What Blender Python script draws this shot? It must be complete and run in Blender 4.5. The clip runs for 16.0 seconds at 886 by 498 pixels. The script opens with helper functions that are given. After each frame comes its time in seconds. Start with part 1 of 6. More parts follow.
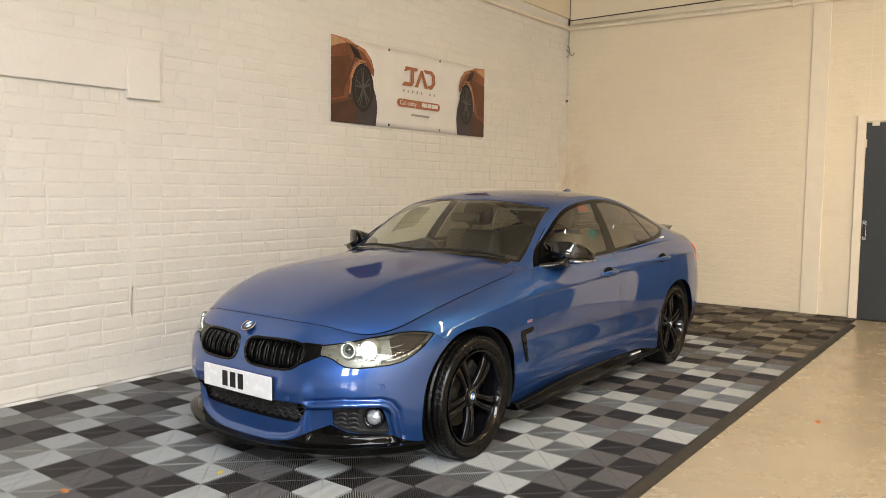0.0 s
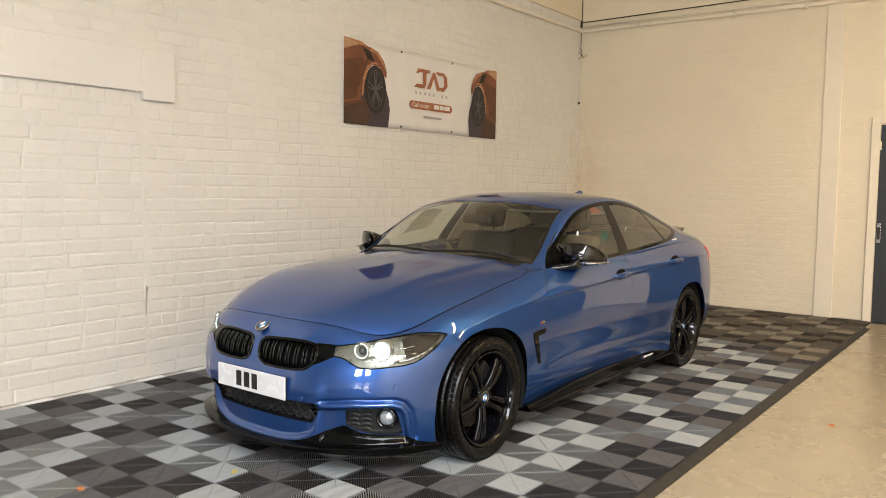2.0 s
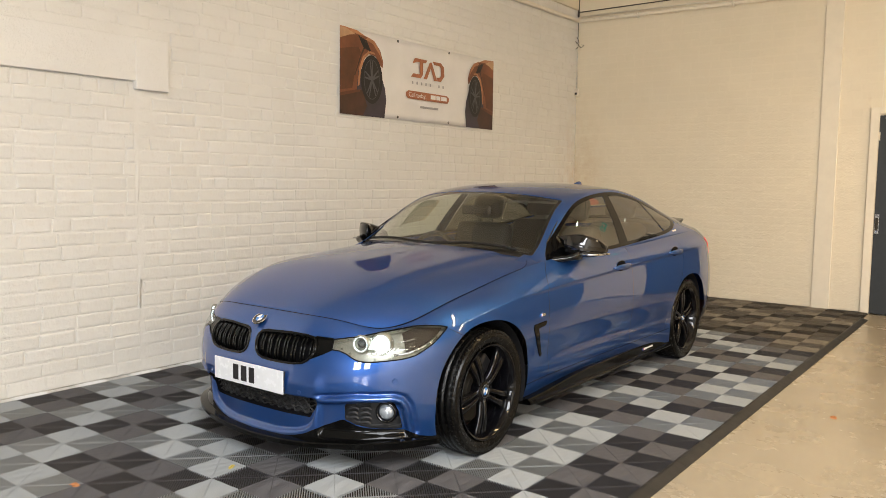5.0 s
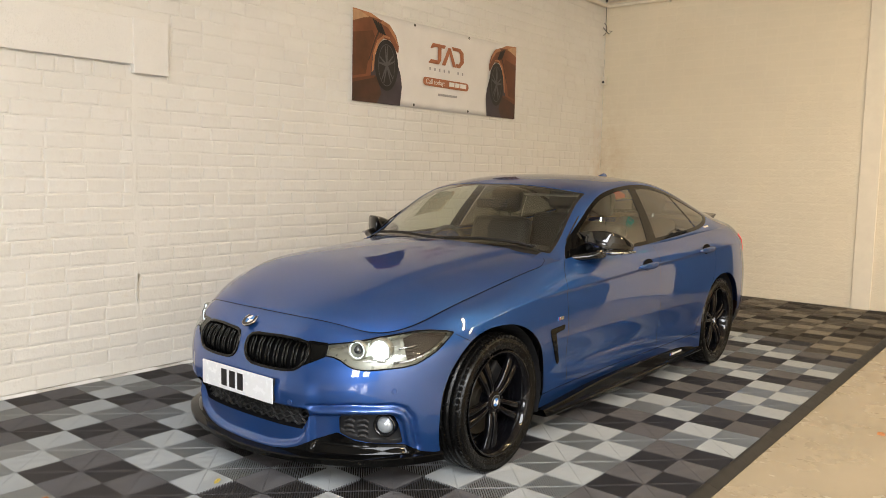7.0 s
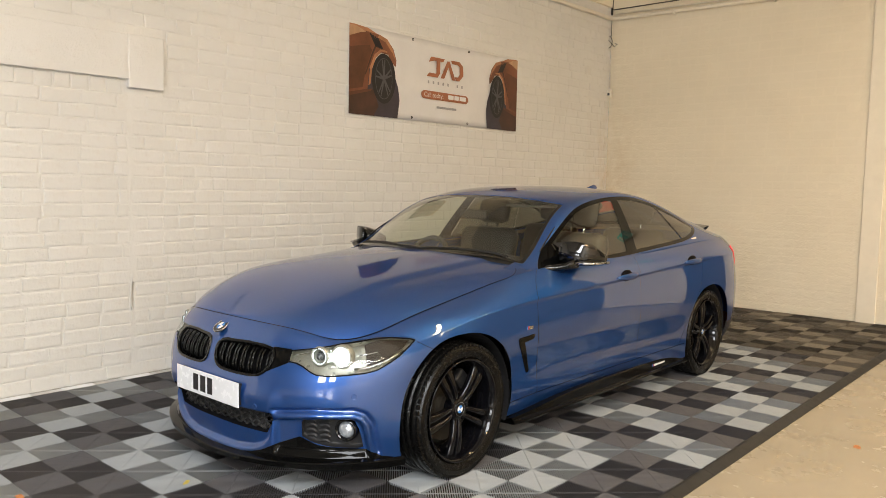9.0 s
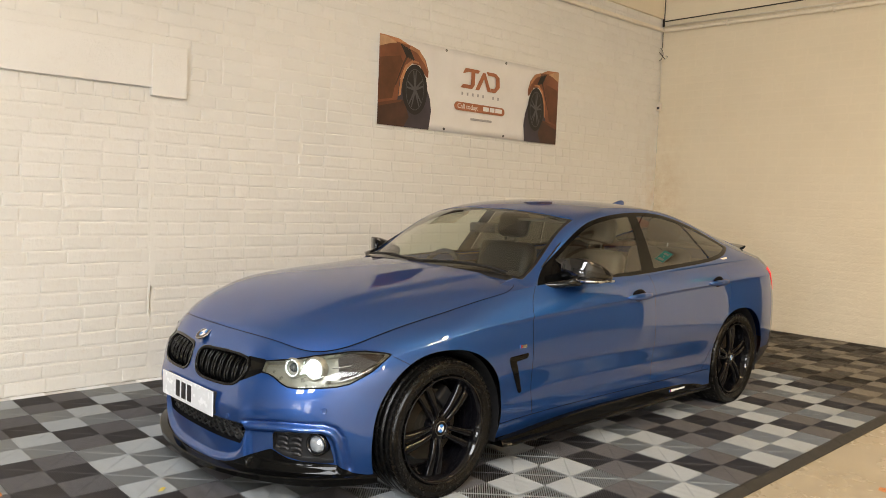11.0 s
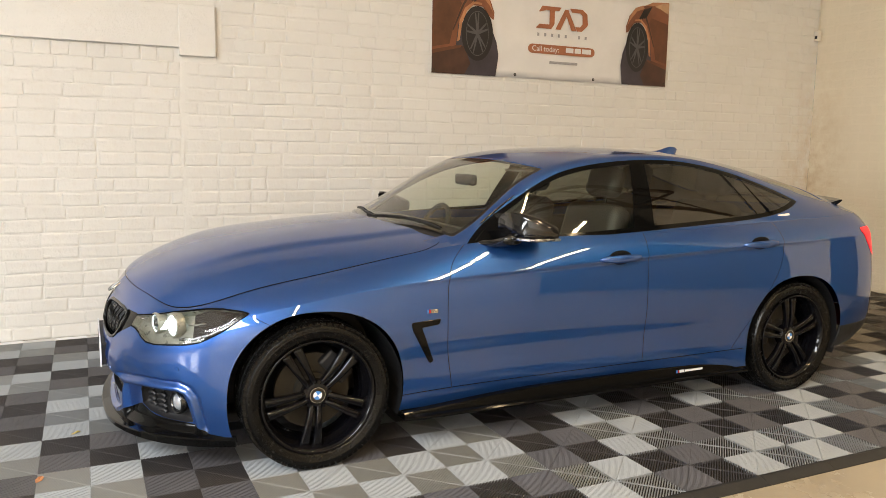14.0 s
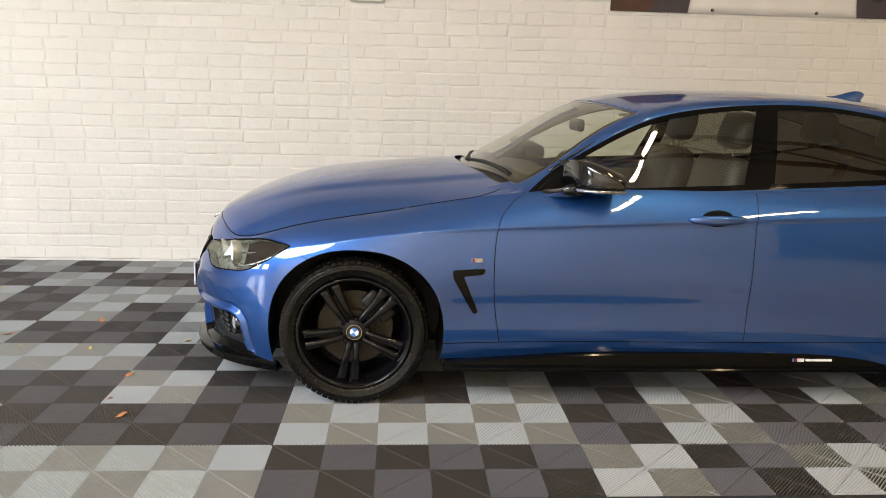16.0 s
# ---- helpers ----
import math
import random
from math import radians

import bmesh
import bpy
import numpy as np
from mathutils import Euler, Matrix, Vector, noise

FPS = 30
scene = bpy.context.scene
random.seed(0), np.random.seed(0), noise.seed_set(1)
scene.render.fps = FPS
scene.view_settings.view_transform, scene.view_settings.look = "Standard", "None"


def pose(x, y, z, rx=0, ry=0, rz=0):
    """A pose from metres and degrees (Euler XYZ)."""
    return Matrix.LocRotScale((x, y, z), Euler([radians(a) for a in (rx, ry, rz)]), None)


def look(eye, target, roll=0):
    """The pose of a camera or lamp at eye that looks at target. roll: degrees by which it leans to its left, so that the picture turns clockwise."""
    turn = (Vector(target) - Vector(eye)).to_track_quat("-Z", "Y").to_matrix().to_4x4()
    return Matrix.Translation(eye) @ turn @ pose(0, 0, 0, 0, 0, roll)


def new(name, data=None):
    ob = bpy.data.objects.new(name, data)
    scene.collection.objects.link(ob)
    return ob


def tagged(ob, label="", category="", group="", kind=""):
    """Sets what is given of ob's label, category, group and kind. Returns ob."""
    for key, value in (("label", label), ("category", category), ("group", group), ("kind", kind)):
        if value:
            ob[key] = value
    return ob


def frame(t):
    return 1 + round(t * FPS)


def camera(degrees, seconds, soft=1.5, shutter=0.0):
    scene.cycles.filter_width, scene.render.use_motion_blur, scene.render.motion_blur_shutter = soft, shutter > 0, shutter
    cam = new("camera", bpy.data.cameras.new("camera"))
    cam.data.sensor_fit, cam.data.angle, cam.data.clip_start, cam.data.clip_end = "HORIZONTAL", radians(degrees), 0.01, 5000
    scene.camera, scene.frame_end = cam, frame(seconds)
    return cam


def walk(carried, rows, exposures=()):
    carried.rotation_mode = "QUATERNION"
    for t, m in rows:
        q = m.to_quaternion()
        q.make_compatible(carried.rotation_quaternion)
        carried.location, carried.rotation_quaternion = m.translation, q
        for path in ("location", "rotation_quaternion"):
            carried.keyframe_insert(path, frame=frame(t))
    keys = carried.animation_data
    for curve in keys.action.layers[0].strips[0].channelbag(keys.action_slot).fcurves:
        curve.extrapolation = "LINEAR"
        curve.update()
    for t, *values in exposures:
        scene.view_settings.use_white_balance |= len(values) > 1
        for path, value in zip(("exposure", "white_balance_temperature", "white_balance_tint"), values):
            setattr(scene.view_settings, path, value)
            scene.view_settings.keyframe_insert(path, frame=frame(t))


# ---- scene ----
cam = camera(60.3, 16.0, soft=0.5)
PATH = [
    (0, (-0.001, -0.061, 1.394), (-1.203, 1.53, 1.236), 0.6),
    (0.5, (0.002, -0.061, 1.394), (-1.216, 1.517, 1.235), 0.6),
    (1, (0.003, -0.068, 1.393), (-1.224, 1.504, 1.233), 0.7),
    (1.5, (-0.004, -0.077, 1.391), (-1.23, 1.495, 1.235), 0.8),
    (2, (-0.004, -0.077, 1.391), (-1.228, 1.497, 1.238), 0.7),
    (2.5, (-0.006, -0.081, 1.39), (-1.224, 1.498, 1.238), 0.6),
    (3, (-0.005, -0.08, 1.39), (-1.216, 1.504, 1.237), 0.6),
    (3.5, (0.001, -0.081, 1.39), (-1.214, 1.501, 1.234), 0.6),
    (5.8, (-0.122, 0.038, 1.384), (-1.335, 1.617, 1.194), 0.7),
    (6, (-0.142, 0.081, 1.393), (-1.365, 1.651, 1.199), 0.8),
    (6.5, (-0.232, 0.17, 1.386), (-1.466, 1.731, 1.19), 1.0),
    (7, (-0.204, 0.28, 1.378), (-1.468, 1.818, 1.182), 1.0),
    (7.5, (-0.152, 0.372, 1.379), (-1.433, 1.896, 1.185), 1.0),
    (8, (-0.091, 0.398, 1.388), (-1.386, 1.911, 1.2), 0.9),
    (10.3, (0.288, 0.457, 1.373), (-1.097, 1.893, 1.235), 1.9),
    (10.5, (0.306, 0.533, 1.381), (-1.096, 1.952, 1.243), 2.0),
    (11, (0.28, 0.766, 1.382), (-1.176, 2.13, 1.245), 2.2),
    (11.5, (0.36, 0.981, 1.371), (-1.15, 2.285, 1.227), 2.2),
    (12, (0.539, 1.228, 1.383), (-1.02, 2.469, 1.216), 1.9),
    (12.5, (0.579, 1.483, 1.369), (-1.032, 2.654, 1.184), 1.4),
    (13, (0.644, 1.732, 1.378), (-1.019, 2.823, 1.171), 1.0),
    (13.5, (0.82, 1.997, 1.382), (-0.91, 2.974, 1.148), 0.8),
    (14, (0.847, 2.268, 1.37), (-0.947, 3.112, 1.109), 0.9),
    (14.5, (0.929, 2.57, 1.354), (-0.942, 3.217, 1.073), 1.1),
    (15, (1.079, 2.852, 1.362), (-0.841, 3.322, 1.057), 1.5),
    (15.5, (1.027, 3.072, 1.345), (-0.922, 3.36, 1.003), 1.7),
    (16, (0.959, 3.312, 1.34), (-0.997, 3.43, 0.941), 1.4),
]
EXPOSURES = [(0, 0.0, 6500, 10), (7.0, 0.0, 6500, 10), (11.0, 0.0, 6600, 10), (12.5, 0.05, 6600, 10), (14.0, 0.12, 6400, 10), (15.0, 0.20, 6200, 10), (16, 0.05, 6150, 10)]
walk(cam, [(t, look(eye, target, roll)) for t, eye, target, roll in PATH], EXPOSURES)

# ---- world, light ----
world = bpy.data.worlds.new("world")
scene.world = world
world.use_nodes = True
sky = world.node_tree.nodes.new("ShaderNodeTexSky")
sky.sky_type, sky.sun_disc = "NISHITA", False
sky.sun_elevation, sky.sun_rotation = radians(35), radians(200)
world.node_tree.links.new(sky.outputs[0], world.node_tree.nodes["Background"].inputs[0])
world.node_tree.nodes["Background"].inputs[1].default_value = 0.08


def area_lamp(name, m, sx, sy, watts, colour):
    d = bpy.data.lights.new(name, "AREA")
    d.shape, d.size, d.size_y, d.energy, d.color = "RECTANGLE", sx, sy, watts, colour
    ob = new(name, d)
    ob.matrix_world = m
    return ob


DAY = (0.94, 0.97, 1.0)
WARM = (1.0, 0.71, 0.36)
# daylight through two tall windows in the front wall
FRONT_WINDOWS = ((1.2, 2.5), (3.3, 4.6))
for wx0, wx1 in FRONT_WINDOWS:
    area_lamp("daylight", pose((wx0 + wx1) / 2, -6.98, 2.1, 90, 0, 0), wx1 - wx0, 1.8, 190, DAY)
# an unseen overhead fill lamp, called a rooflight, added over the workshop's front
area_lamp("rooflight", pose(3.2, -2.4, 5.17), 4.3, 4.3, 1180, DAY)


# ---- materials ----
class Mat:
    """Builds one procedural node material."""

    def __init__(self, name):
        self.m = bpy.data.materials.new(name)
        self.m.use_nodes = True
        self.nt = self.m.node_tree
        self.b = self.nt.nodes["Principled BSDF"]
        self.out = self.nt.nodes["Material Output"]

    def node(self, kind, **props):
        n = self.nt.nodes.new(kind)
        for k, v in props.items():
            n.inputs[k.replace("_", " ")].default_value = v
        return n

    def link(self, a, b):
        self.nt.links.new(a, b)

    def set(self, **kw):
        for k, v in kw.items():
            self.b.inputs[k.replace("_", " ")].default_value = v
        return self

    def coords(self):
        return self.nt.nodes.new("ShaderNodeTexCoord").outputs["Object"]

    def noise(self, scale, detail=4, rough=0.6, coords=None):
        n = self.node("ShaderNodeTexNoise", Scale=scale, Detail=detail, Roughness=rough)
        self.link(coords or self.coords(), n.inputs["Vector"])
        return n.outputs["Fac"]

    def ramp(self, fac, stops):
        r = self.nt.nodes.new("ShaderNodeValToRGB")
        while len(r.color_ramp.elements) < len(stops):
            r.color_ramp.elements.new(0.5)
        for e, (p, c) in zip(r.color_ramp.elements, stops):
            e.position, e.color = p, (*c, 1) if len(c) == 3 else c
        self.link(fac, r.inputs[0])
        return r.outputs[0]

    def mix(self, fac, a, b, mode="MIX"):
        n = self.nt.nodes.new("ShaderNodeMix")
        n.data_type, n.blend_type = "RGBA", mode
        for sock, v in ((n.inputs[0], fac), (n.inputs[6], a), (n.inputs[7], b)):
            if isinstance(v, bpy.types.NodeSocket):
                self.link(v, sock)
            else:
                sock.default_value = v if isinstance(v, (int, float)) else (*v, 1)
        return n.outputs[2]

    def bump(self, height, strength=0.3, distance=0.002, into=None):
        n = self.node("ShaderNodeBump", Strength=strength, Distance=distance)
        self.link(height, n.inputs["Height"])
        if into is not None:
            self.link(into, n.inputs["Normal"])
        self.link(n.outputs[0], self.b.inputs["Normal"])
        return n.outputs[0]

    def colour(self, sock):
        self.link(sock, self.b.inputs["Base Color"])

    def rough(self, sock):
        self.link(sock, self.b.inputs["Roughness"])


def plain(name, col, rough=0.5, metal=0.0, coat=0.0, vary=0.12, scale=30.0, bump=0.0, spec=0.5):
    """A plain surface with slight variation in tone and gloss."""
    k = Mat(name)
    k.set(Specular_IOR_Level=spec, Metallic=metal, Coat_Weight=coat, Coat_Roughness=0.03)
    n = k.noise(scale)
    lo, hi = [tuple(min(1, c * f) for c in col) for f in (1 - vary, 1 + vary)]
    k.colour(k.ramp(n, [(0.3, lo), (0.7, hi)]))
    k.rough(k.ramp(n, [(0.3, (max(0.02, rough - 0.05),) * 3), (0.7, (rough + 0.05,) * 3)]))
    if bump:
        k.bump(k.noise(scale * 6), 0.4, bump)
    return k.m


def painted_wall(name, tone, warm, each=1.0):
    k = Mat(name)
    co = k.coords()
    rnd = k.nt.nodes.new("ShaderNodeObjectInfo").outputs["Random"]
    isl = k.nt.nodes.new("ShaderNodeNewGeometry").outputs["Random Per Island"]
    big = k.noise(1.1, 5, 0.6, co)
    base = k.ramp(big, [(0.3, tuple(c * 0.94 for c in tone)), (0.65, tone)])
    per = k.ramp(isl, [(0.0, (1 - 0.06 * each,) * 2 + (1 - 0.07 * each,)), (1.0, (1.0, 1.0, 1.0))])
    per2 = k.ramp(rnd, [(0.0, (0.95, 0.95, 0.94)), (1.0, (1.0, 1.0, 1.0))])
    col = k.mix(1.0, k.mix(1.0, base, per, "MULTIPLY"), per2, "MULTIPLY")
    dirt = k.ramp(k.noise(7.0, 8, 0.75, co), [(0.56, (0, 0, 0)), (0.78, (0.55, 0.55, 0.55))])
    k.colour(k.mix(dirt, col, warm))
    # rusty damp stains down the room's corner
    pos = k.nt.nodes.new("ShaderNodeNewGeometry").outputs["Position"]
    sep = k.nt.nodes.new("ShaderNodeSeparateXYZ")
    k.link(pos, sep.inputs[0])

    def near_line(sock, at, reach):
        m = k.nt.nodes.new("ShaderNodeMapRange")
        k.link(sock, m.inputs[0])
        m.inputs[1].default_value, m.inputs[2].default_value = at, at + reach
        m.inputs[3].default_value, m.inputs[4].default_value = 1.0, 0.0
        return m.outputs[0]

    def times(a, b):
        m = k.nt.nodes.new("ShaderNodeMath")
        m.operation = "MULTIPLY"
        for s_, v in zip(m.inputs, (a, b)):
            if isinstance(v, float):
                s_.default_value = v
            else:
                k.link(v, s_)
        return m.outputs[0]

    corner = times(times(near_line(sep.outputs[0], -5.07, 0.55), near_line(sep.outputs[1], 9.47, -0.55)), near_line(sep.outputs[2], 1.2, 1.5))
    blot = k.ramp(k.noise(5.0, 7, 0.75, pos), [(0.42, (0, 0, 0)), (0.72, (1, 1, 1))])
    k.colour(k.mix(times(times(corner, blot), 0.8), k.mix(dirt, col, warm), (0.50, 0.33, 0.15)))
    k.set(Roughness=0.55, Specular_IOR_Level=0.4)
    fine = k.bump(k.noise(210, 4, 0.65, co), 0.4, 0.0012)
    lumps = k.bump(k.noise(38, 5, 0.7, co), 0.7, 0.0045, fine)
    k.bump(k.ramp(k.noise(11, 5, 0.7, pos), [(0.46, (0, 0, 0)), (0.70, (1, 1, 1))]), 0.6, 0.0048, lumps)
    return k.m


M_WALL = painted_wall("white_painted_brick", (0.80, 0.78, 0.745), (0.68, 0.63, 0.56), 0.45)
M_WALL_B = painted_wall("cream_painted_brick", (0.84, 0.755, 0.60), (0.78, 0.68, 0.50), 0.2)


def floor_paint():
    k = Mat("beige_floor_paint")
    co = k.coords()
    base = k.ramp(k.noise(0.9, 6, 0.6, co), [(0.3, (0.345, 0.295, 0.215)), (0.7, (0.41, 0.35, 0.26))])
    scuff = k.ramp(k.noise(9.0, 9, 0.8, co), [(0.64, (0, 0, 0)), (0.76, (0.6, 0.6, 0.6))])
    k.colour(k.mix(scuff, base, (0.22, 0.18, 0.14)))
    k.rough(k.ramp(k.noise(3.0, 6, 0.7, co), [(0.3, (0.17,) * 3), (0.7, (0.34,) * 3)]))
    k.bump(k.noise(60, 4, 0.6, co), 0.25, 0.002)
    return k.m


M_FLOOR = floor_paint()


def tile_plastic(name, col):
    k = Mat(name)
    co = k.coords()
    rnd = k.nt.nodes.new("ShaderNodeObjectInfo").outputs["Random"]
    n = k.noise(14, 6, 0.7, co)
    base = k.ramp(n, [(0.3, tuple(c * 0.95 for c in col)), (0.7, tuple(c * 1.03 for c in col))])
    per = k.ramp(rnd, [(0.0, (0.88, 0.88, 0.88)), (1.0, (1.0, 1.0, 1.0))])
    dust = k.ramp(k.noise(30, 8, 0.8, co), [(0.6, (0, 0, 0)), (0.8, (0.14, 0.14, 0.14))])
    k.colour(k.mix(dust, k.mix(1.0, base, per, "MULTIPLY"), (0.40, 0.37, 0.32)))
    k.rough(k.ramp(n, [(0.3, (0.46,) * 3), (0.7, (0.60,) * 3)]))
    k.set(Specular_IOR_Level=0.40)
    k.bump(k.noise(300, 2, 0.5, co), 0.2, 0.0006)
    return k.m


M_TILE_L = tile_plastic("light_grey_tile_plastic", (0.305, 0.325, 0.338))
M_TILE_D = tile_plastic("dark_grey_tile_plastic", (0.072, 0.069, 0.074))
# darker, browner copies of both greys: the dim rear light put into colour
M_TILE_DIM_L = tile_plastic("browned_grey_tile_plastic", (0.150, 0.130, 0.103))
M_TILE_DIM_D = tile_plastic("browned_black_tile_plastic", (0.038, 0.031, 0.025))
# near-black, so that the gaps between ribs look shaded
M_BED = plain("dusty_underlay", (0.016, 0.012, 0.007), 0.8)
M_EDGE = tile_plastic("edging_plastic", (0.026, 0.025, 0.024))


def car_paint():
    k = Mat("metallic_blue_paint")
    co = k.coords()
    flake = k.node("ShaderNodeTexVoronoi", Scale=1400.0)
    k.link(co, flake.inputs["Vector"])
    col = k.ramp(flake.outputs["Distance"], [(0.0, (0.024, 0.110, 0.400)), (1.0, (0.015, 0.070, 0.280))])
    dust = k.ramp(k.noise(18, 8, 0.8, co), [(0.62, (0, 0, 0)), (0.85, (0.10, 0.10, 0.10))])
    k.colour(k.mix(dust, col, (0.25, 0.25, 0.26)))
    k.set(Metallic=0.78, Roughness=0.40, Specular_IOR_Level=0.2, Specular_Tint=(0.22, 0.32, 0.60, 1), Coat_Weight=1.0, Coat_Roughness=0.02, Coat_IOR=1.80)
    return k.m


M_PAINT = car_paint()
M_GLOSS = plain("gloss_black_plastic", (0.004, 0.004, 0.0045), 0.06, 0, 0.5)
M_BLACK = plain("matt_black_plastic", (0.012, 0.012, 0.013), 0.55, bump=0.0006)
M_SEAM = plain("shadow_gap_rubber", (0.004, 0.004, 0.005), 0.8, spec=0.1)
M_RIM = plain("gloss_black_alloy", (0.003, 0.003, 0.004), 0.06, 0.0, 0.0, spec=0.36)
M_TRIMBLACK = plain("black_window_trim", (0.003, 0.003, 0.003), 0.06, spec=0.12)
M_SATIN = plain("shiny_black_plastic", (0.003, 0.003, 0.003), 0.05, spec=0.2)
M_CHROME = plain("chrome", (0.80, 0.81, 0.83), 0.10, 1.0)
M_SILVER = plain("satin_silver", (0.55, 0.56, 0.58), 0.28, 1.0)
M_STEEL = plain("brake_disc_steel", (0.05, 0.044, 0.034), 0.5, 0.6)


def tyre_rubber():
    k = Mat("tyre_rubber")
    n = k.noise(45, 6, 0.7)
    k.colour(k.ramp(n, [(0.3, (0.0028, 0.0028, 0.0028)), (0.75, (0.005, 0.0048, 0.0045))]))
    k.rough(k.ramp(n, [(0.3, (0.10,) * 3), (0.7, (0.34,) * 3)]))
    k.set(Specular_IOR_Level=0.30)
    k.bump(k.noise(160, 4, 0.7), 0.6, 0.0015)
    return k.m


M_TYRE = tyre_rubber()


def glass(name, tint, gloss_mix=1.0):
    k = Mat(name)
    k.nt.nodes.remove(k.b)
    t = k.node("ShaderNodeBsdfTransparent", Color=(*tint, 1))
    g = k.node("ShaderNodeBsdfGlossy", Roughness=0.01, Color=(1, 1, 1, 1))
    f = k.node("ShaderNodeLayerWeight", Blend=0.5)
    pw = k.nt.nodes.new("ShaderNodeMath")
    pw.operation = "POWER"
    pw.inputs[1].default_value = 4.5
    k.link(f.outputs["Facing"], pw.inputs[0])
    ma = k.nt.nodes.new("ShaderNodeMath")
    ma.operation = "MULTIPLY_ADD"
    k.link(pw.outputs[0], ma.inputs[0])
    ma.inputs[1].default_value, ma.inputs[2].default_value = 0.88 * gloss_mix, 0.095 * gloss_mix
    mx = k.node("ShaderNodeMixShader")
    k.link(ma.outputs[0], mx.inputs[0])
    k.link(t.outputs[0], mx.inputs[1])
    k.link(g.outputs[0], mx.inputs[2])
    k.link(mx.outputs[0], k.out.inputs[0])
    return k.m


M_GLASS = glass("windscreen_glass", (0.80, 0.83, 0.77))
M_SIDEGLASS = glass("side_glass", (0.80, 0.84, 0.75))
M_PRIVACY = glass("privacy_glass", (0.20, 0.205, 0.18))
M_LENS = glass("clear_lens", (0.93, 0.95, 0.95), 0.45)
M_INTERIOR = plain("dark_cabin_leather", (0.030, 0.029, 0.028), 0.5, bump=0.0008)
M_HEADLINE = plain("grey_headlining", (0.26, 0.25, 0.23), 0.85)


def emit(name, col, strength):
    k = Mat(name)
    k.set(Base_Color=(*col, 1), Emission_Color=(*col, 1), Emission_Strength=strength)
    return k.m


M_LED = emit("headlamp_glow", (0.86, 0.95, 1.0), 9.0)
M_TUBE = emit("lamp_tube_glow", (1.0, 0.82, 0.56), 36.0)
M_PLATE = plain("white_plate_acrylic", (0.80, 0.81, 0.84), 0.25, vary=0.03)
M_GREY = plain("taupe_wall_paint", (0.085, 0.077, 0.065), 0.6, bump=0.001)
M_EAST = plain("beige_wall_paint", (0.74, 0.69, 0.60), 0.6, bump=0.001)
M_CEIL = plain("pale_ceiling_sheet", (0.60, 0.58, 0.54), 0.6)
M_MID = plain("grey_sheet", (0.30, 0.29, 0.275), 0.6)
M_TAIL = emit("lit_tail_lamp", (0.75, 0.02, 0.03), 0.7)
M_RED = plain("red_lamp_lens", (0.42, 0.006, 0.010), 0.12, 0, 0.8)
M_DOOR = plain("slate_grey_door_paint", (0.028, 0.034, 0.040), 0.45, bump=0.0006)
M_TRIM = plain("cream_trim_paint", (0.80, 0.735, 0.61), 0.45, vary=0.03, scale=8, bump=0.0004)
M_PIPE = plain("cream_painted_conduit", (0.78, 0.72, 0.61), 0.45, vary=0.04)
M_CABLE = plain("dark_cable", (0.05, 0.045, 0.04), 0.6)
LAMPS = [(0.3, 5.25), (2.3, 7.7), (4.6, 7.8), (3.2, 0.9), (5.2, 2.8)]   # strip lights below the ceiling; rear two and the last unseen, added as fill
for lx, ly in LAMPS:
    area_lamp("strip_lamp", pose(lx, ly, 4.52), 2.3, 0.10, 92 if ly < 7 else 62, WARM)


# ---- building helpers ----
def link_mesh(name, bm, material, parent=None, smooth=False, label=""):
    me = bpy.data.meshes.new(name)
    bm.to_mesh(me)
    bm.free()
    me.materials.append(material)
    if smooth:
        me.polygons.foreach_set("use_smooth", [True] * len(me.polygons))
    ob = new(name, me)
    if parent:
        ob.parent = parent
    if label:
        tagged(ob, label)
    return ob


def part(name, bm, material, parent, label="", smooth=False):
    """One bmesh as one mesh object under a thing or a part."""
    return link_mesh(name, bm, material, parent, smooth, label)


def from_lists(verts, faces):
    bm = bmesh.new()
    vs = [bm.verts.new(v) for v in verts]
    for f in faces:
        if len(set(f)) > 2:
            try:
                bm.faces.new([vs[i] for i in f])
            except ValueError:
                pass
    return bm


def add_box(bm, lo, hi, bevel=0.0, m=None):
    r = bmesh.ops.create_cube(bm, size=1)
    vs = r["verts"]
    c = [(a + b) / 2 for a, b in zip(lo, hi)]
    for v in vs:
        v.co = Vector([c[i] + v.co[i] * (hi[i] - lo[i]) for i in range(3)])
    if bevel:
        es = list({e for v in vs for e in v.link_edges})
        out = bmesh.ops.bevel(bm, geom=es, offset=bevel, segments=2, affect="EDGES", profile=0.5)
        vs = list({v for f in out["faces"] for v in f.verts} | {v for v in vs if v.is_valid})
    if m is not None:
        bmesh.ops.transform(bm, matrix=m, verts=vs)
    return bm


def box(lo, hi, bevel=0.0, m=None):
    return add_box(bmesh.new(), lo, hi, bevel, m)


